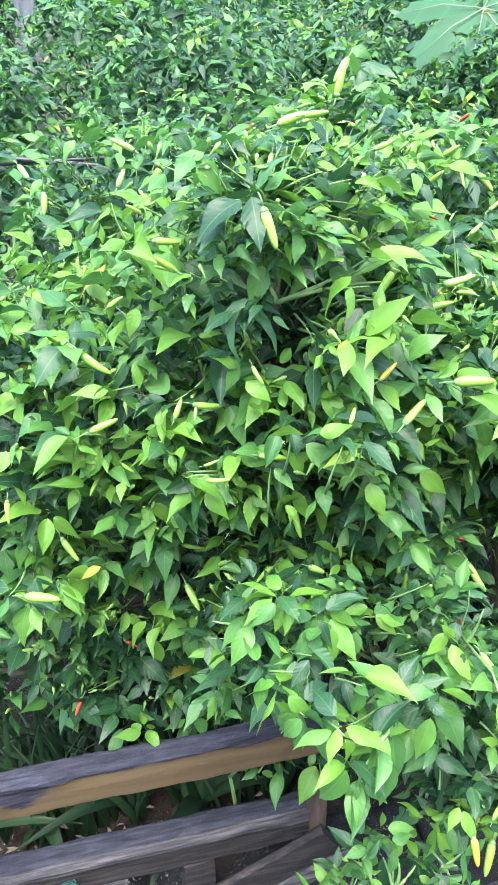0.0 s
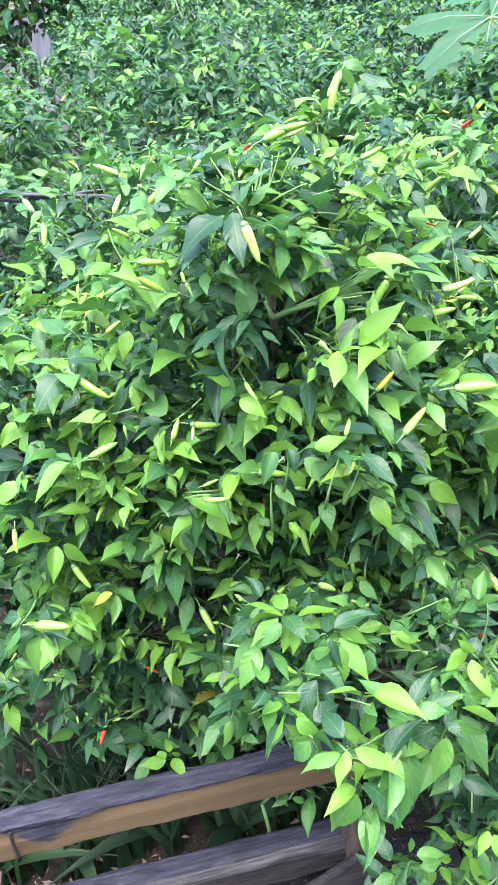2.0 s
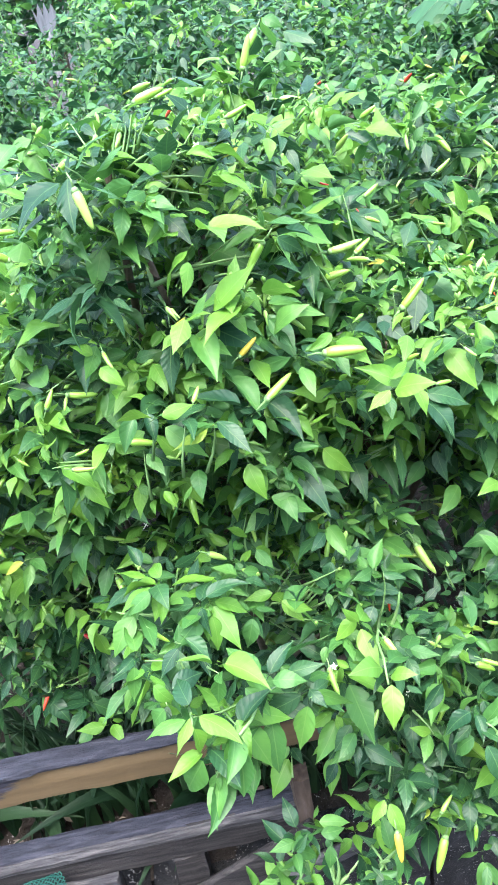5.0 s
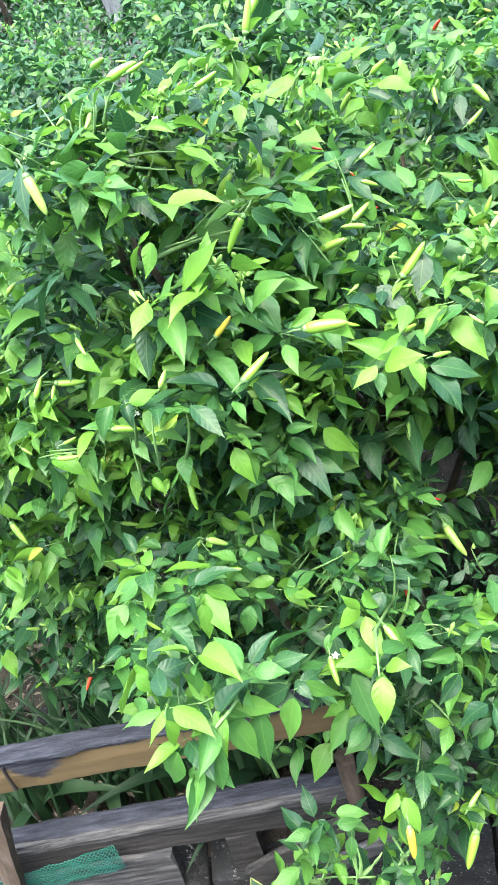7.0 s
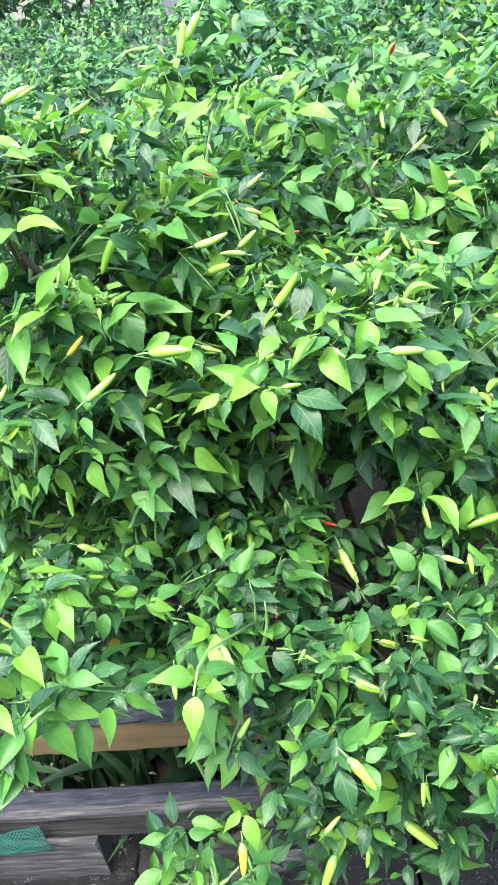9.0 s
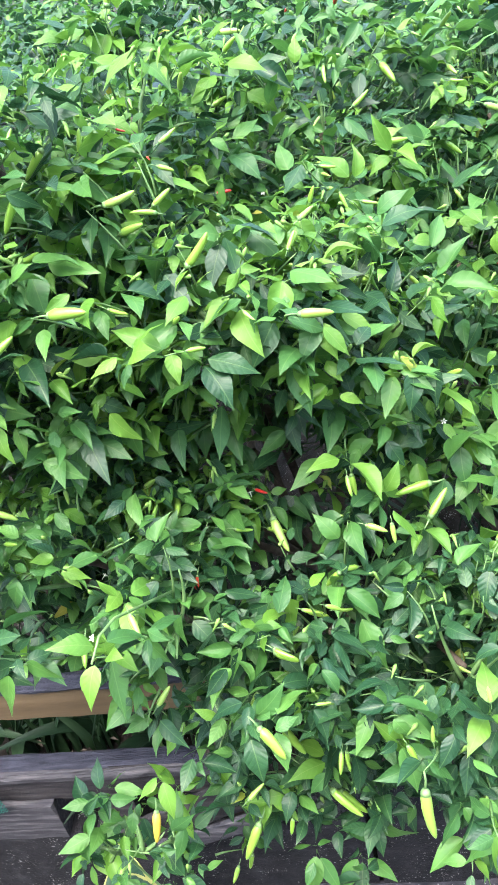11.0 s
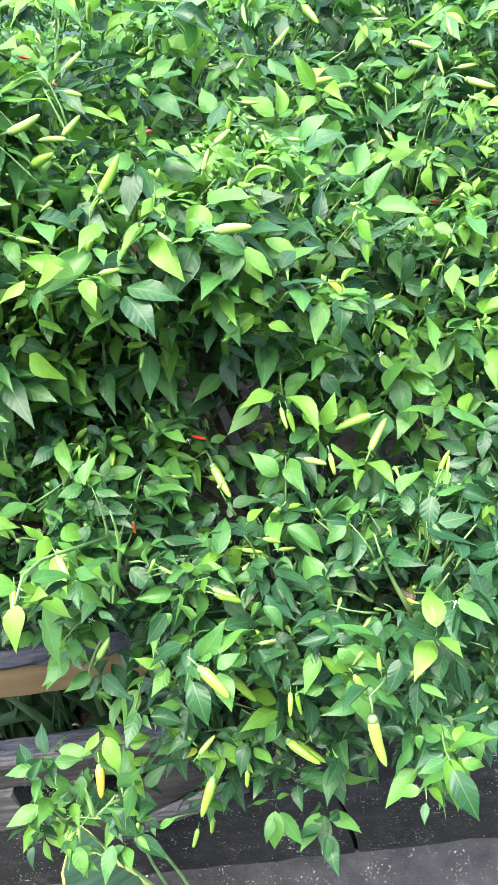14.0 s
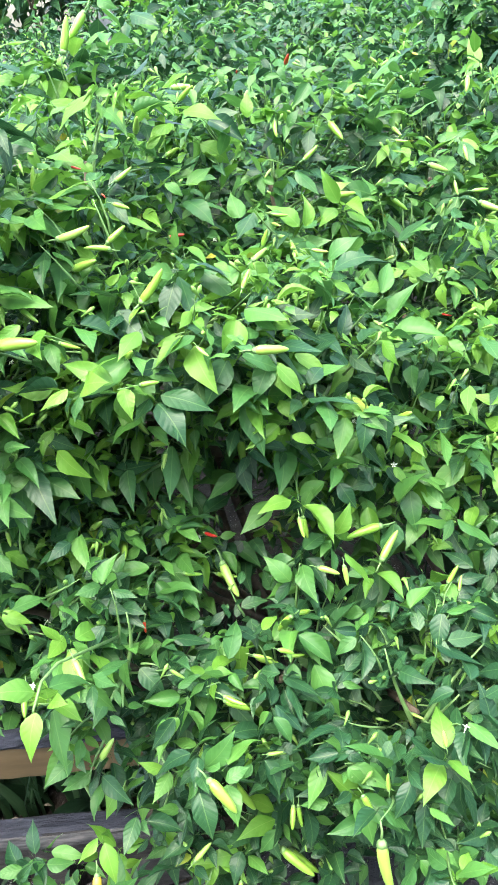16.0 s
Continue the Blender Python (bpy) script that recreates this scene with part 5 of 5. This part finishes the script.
# ---- snake plant before the kerb ----
def snake_plant(base):
    ob = thing("snake_plant", base, "snake plant with dark green leaves edged in yellow", "plant")
    rng = random.Random(8)
    spec = [(0.0, 0.0, 0.43, 0.10, -0.06, 0), (-0.05, -0.01, 0.46, 0.055, 0.55, 175), (-0.09, 0.02, 0.43, 0.05, 0.6, 190), (-0.13, -0.02, 0.40, 0.05, 0.6, 200), (-0.04, 0.03, 0.36, 0.05, 0.2, 120)]
    for x, y, L, w, lean, az in spec:
        v, f, uv = [], [], []
        a = radians(az)
        out = Vector((math.cos(a), math.sin(a), 0))
        side = Vector((-out.y, out.x, 0))
        if abs(side.y) > 0.6:
            side = Vector((0.8, 0.35, 0)).normalized()
        n = 12
        for i in range(n + 1):
            s = i / n
            c = Vector((x, y, 0)) + out * (lean * L * s * s) + Vector((0, 0, L * (s - 0.35 * abs(lean) * s * s)))
            ww = w / 2 * (0.55 + 0.6 * math.sin(math.pi * min(1, s * 0.9 + 0.08))) * (1 if s < 0.75 else math.sqrt(max(0.0, 1 - ((s - 0.75) / 0.25) ** 2)) + 0.02)
            for k in range(5):
                t = (k - 2) / 2
                v.append(tuple(c + side * (ww * t) + Vector((0, -0.18 * ww * (1 - t * t), 0.002 * math.sin(s * 14 + t)))))
                uv.append((0.5 + 0.5 * t, s))
        for i in range(n):
            for k in range(4):
                r = i * 5 + k
                f.append((r, r + 1, r + 6, r + 5))
        me = mesh_from("blade", v, f, uv)
        me.materials.append(SNAKE)
        part("blade", me, None, ob)


snake_plant((0.185, 0.485, 0.0))


# ---- black hose and a notched pale stake among the far plants ----
ob = new("hose", tubes_mesh("hose", [([Vector((-1.4, 1.85, 1.19)), Vector((-0.6, 1.78, 1.185)), Vector((-0.223, 1.722, 1.179)), Vector((-0.053, 1.682, 1.165)), Vector((0.088, 1.648, 1.152)), Vector((0.2, 1.64, 1.1)), Vector((0.26, 1.66, 0.9))], [0.006] * 7, 8),
                               ([Vector((-1.4, 1.87, 1.21)), Vector((-0.4, 1.76, 1.2)), Vector((-0.1, 1.7, 1.155)), Vector((0.1, 1.66, 1.165)), Vector((0.24, 1.7, 1.0))], [0.004] * 5, 8)]))
ob.data.materials.append(BLACK)
tagged(ob, "thin black hose strung through the pepper plants", "hose")


def notched_stake(place):
    xs = [-0.045, -0.03, -0.018, -0.006, 0.006, 0.018, 0.03, 0.045]
    zs = [0.10, 0.065, 0.11, 0.07, 0.11, 0.068, 0.105, 0.07]
    bm = bmesh.new()
    top = [[bm.verts.new((x, y, z)) for x, z in zip(xs, zs)] for y in (-0.006, 0.006)]
    foot = [[bm.verts.new((x * 0.55, y, 0.0)) for x in xs] for y in (-0.006, 0.006)]
    for k in range(7):
        bm.faces.new((foot[0][k], foot[0][k + 1], top[0][k + 1], top[0][k]))
        bm.faces.new((foot[1][k + 1], foot[1][k], top[1][k], top[1][k + 1]))
        bm.faces.new((top[0][k], top[0][k + 1], top[1][k + 1], top[1][k]))
        bm.faces.new((foot[1][k], foot[1][k + 1], foot[0][k + 1], foot[0][k]))
    for k in (0, 7):
        bm.faces.new((foot[0][k], top[0][k], top[1][k], foot[1][k]))
    bmesh.ops.recalc_face_normals(bm, faces=bm.faces)
    ob = thing("picket", place, "pale grey stake with a notched top", "picket")
    part("notched_head", bm, WOOD_BLEACHED, ob)
    part("shaft", tubes_mesh("shaft", [([Vector((0, 0, 0.01)), Vector((0, 0, -0.5)), Vector((0, 0.01, -1.15))], [0.014, 0.014, 0.014], 8)]), WOOD_BLEACHED, ob)


notched_stake((-0.046, 3.44, 1.27))
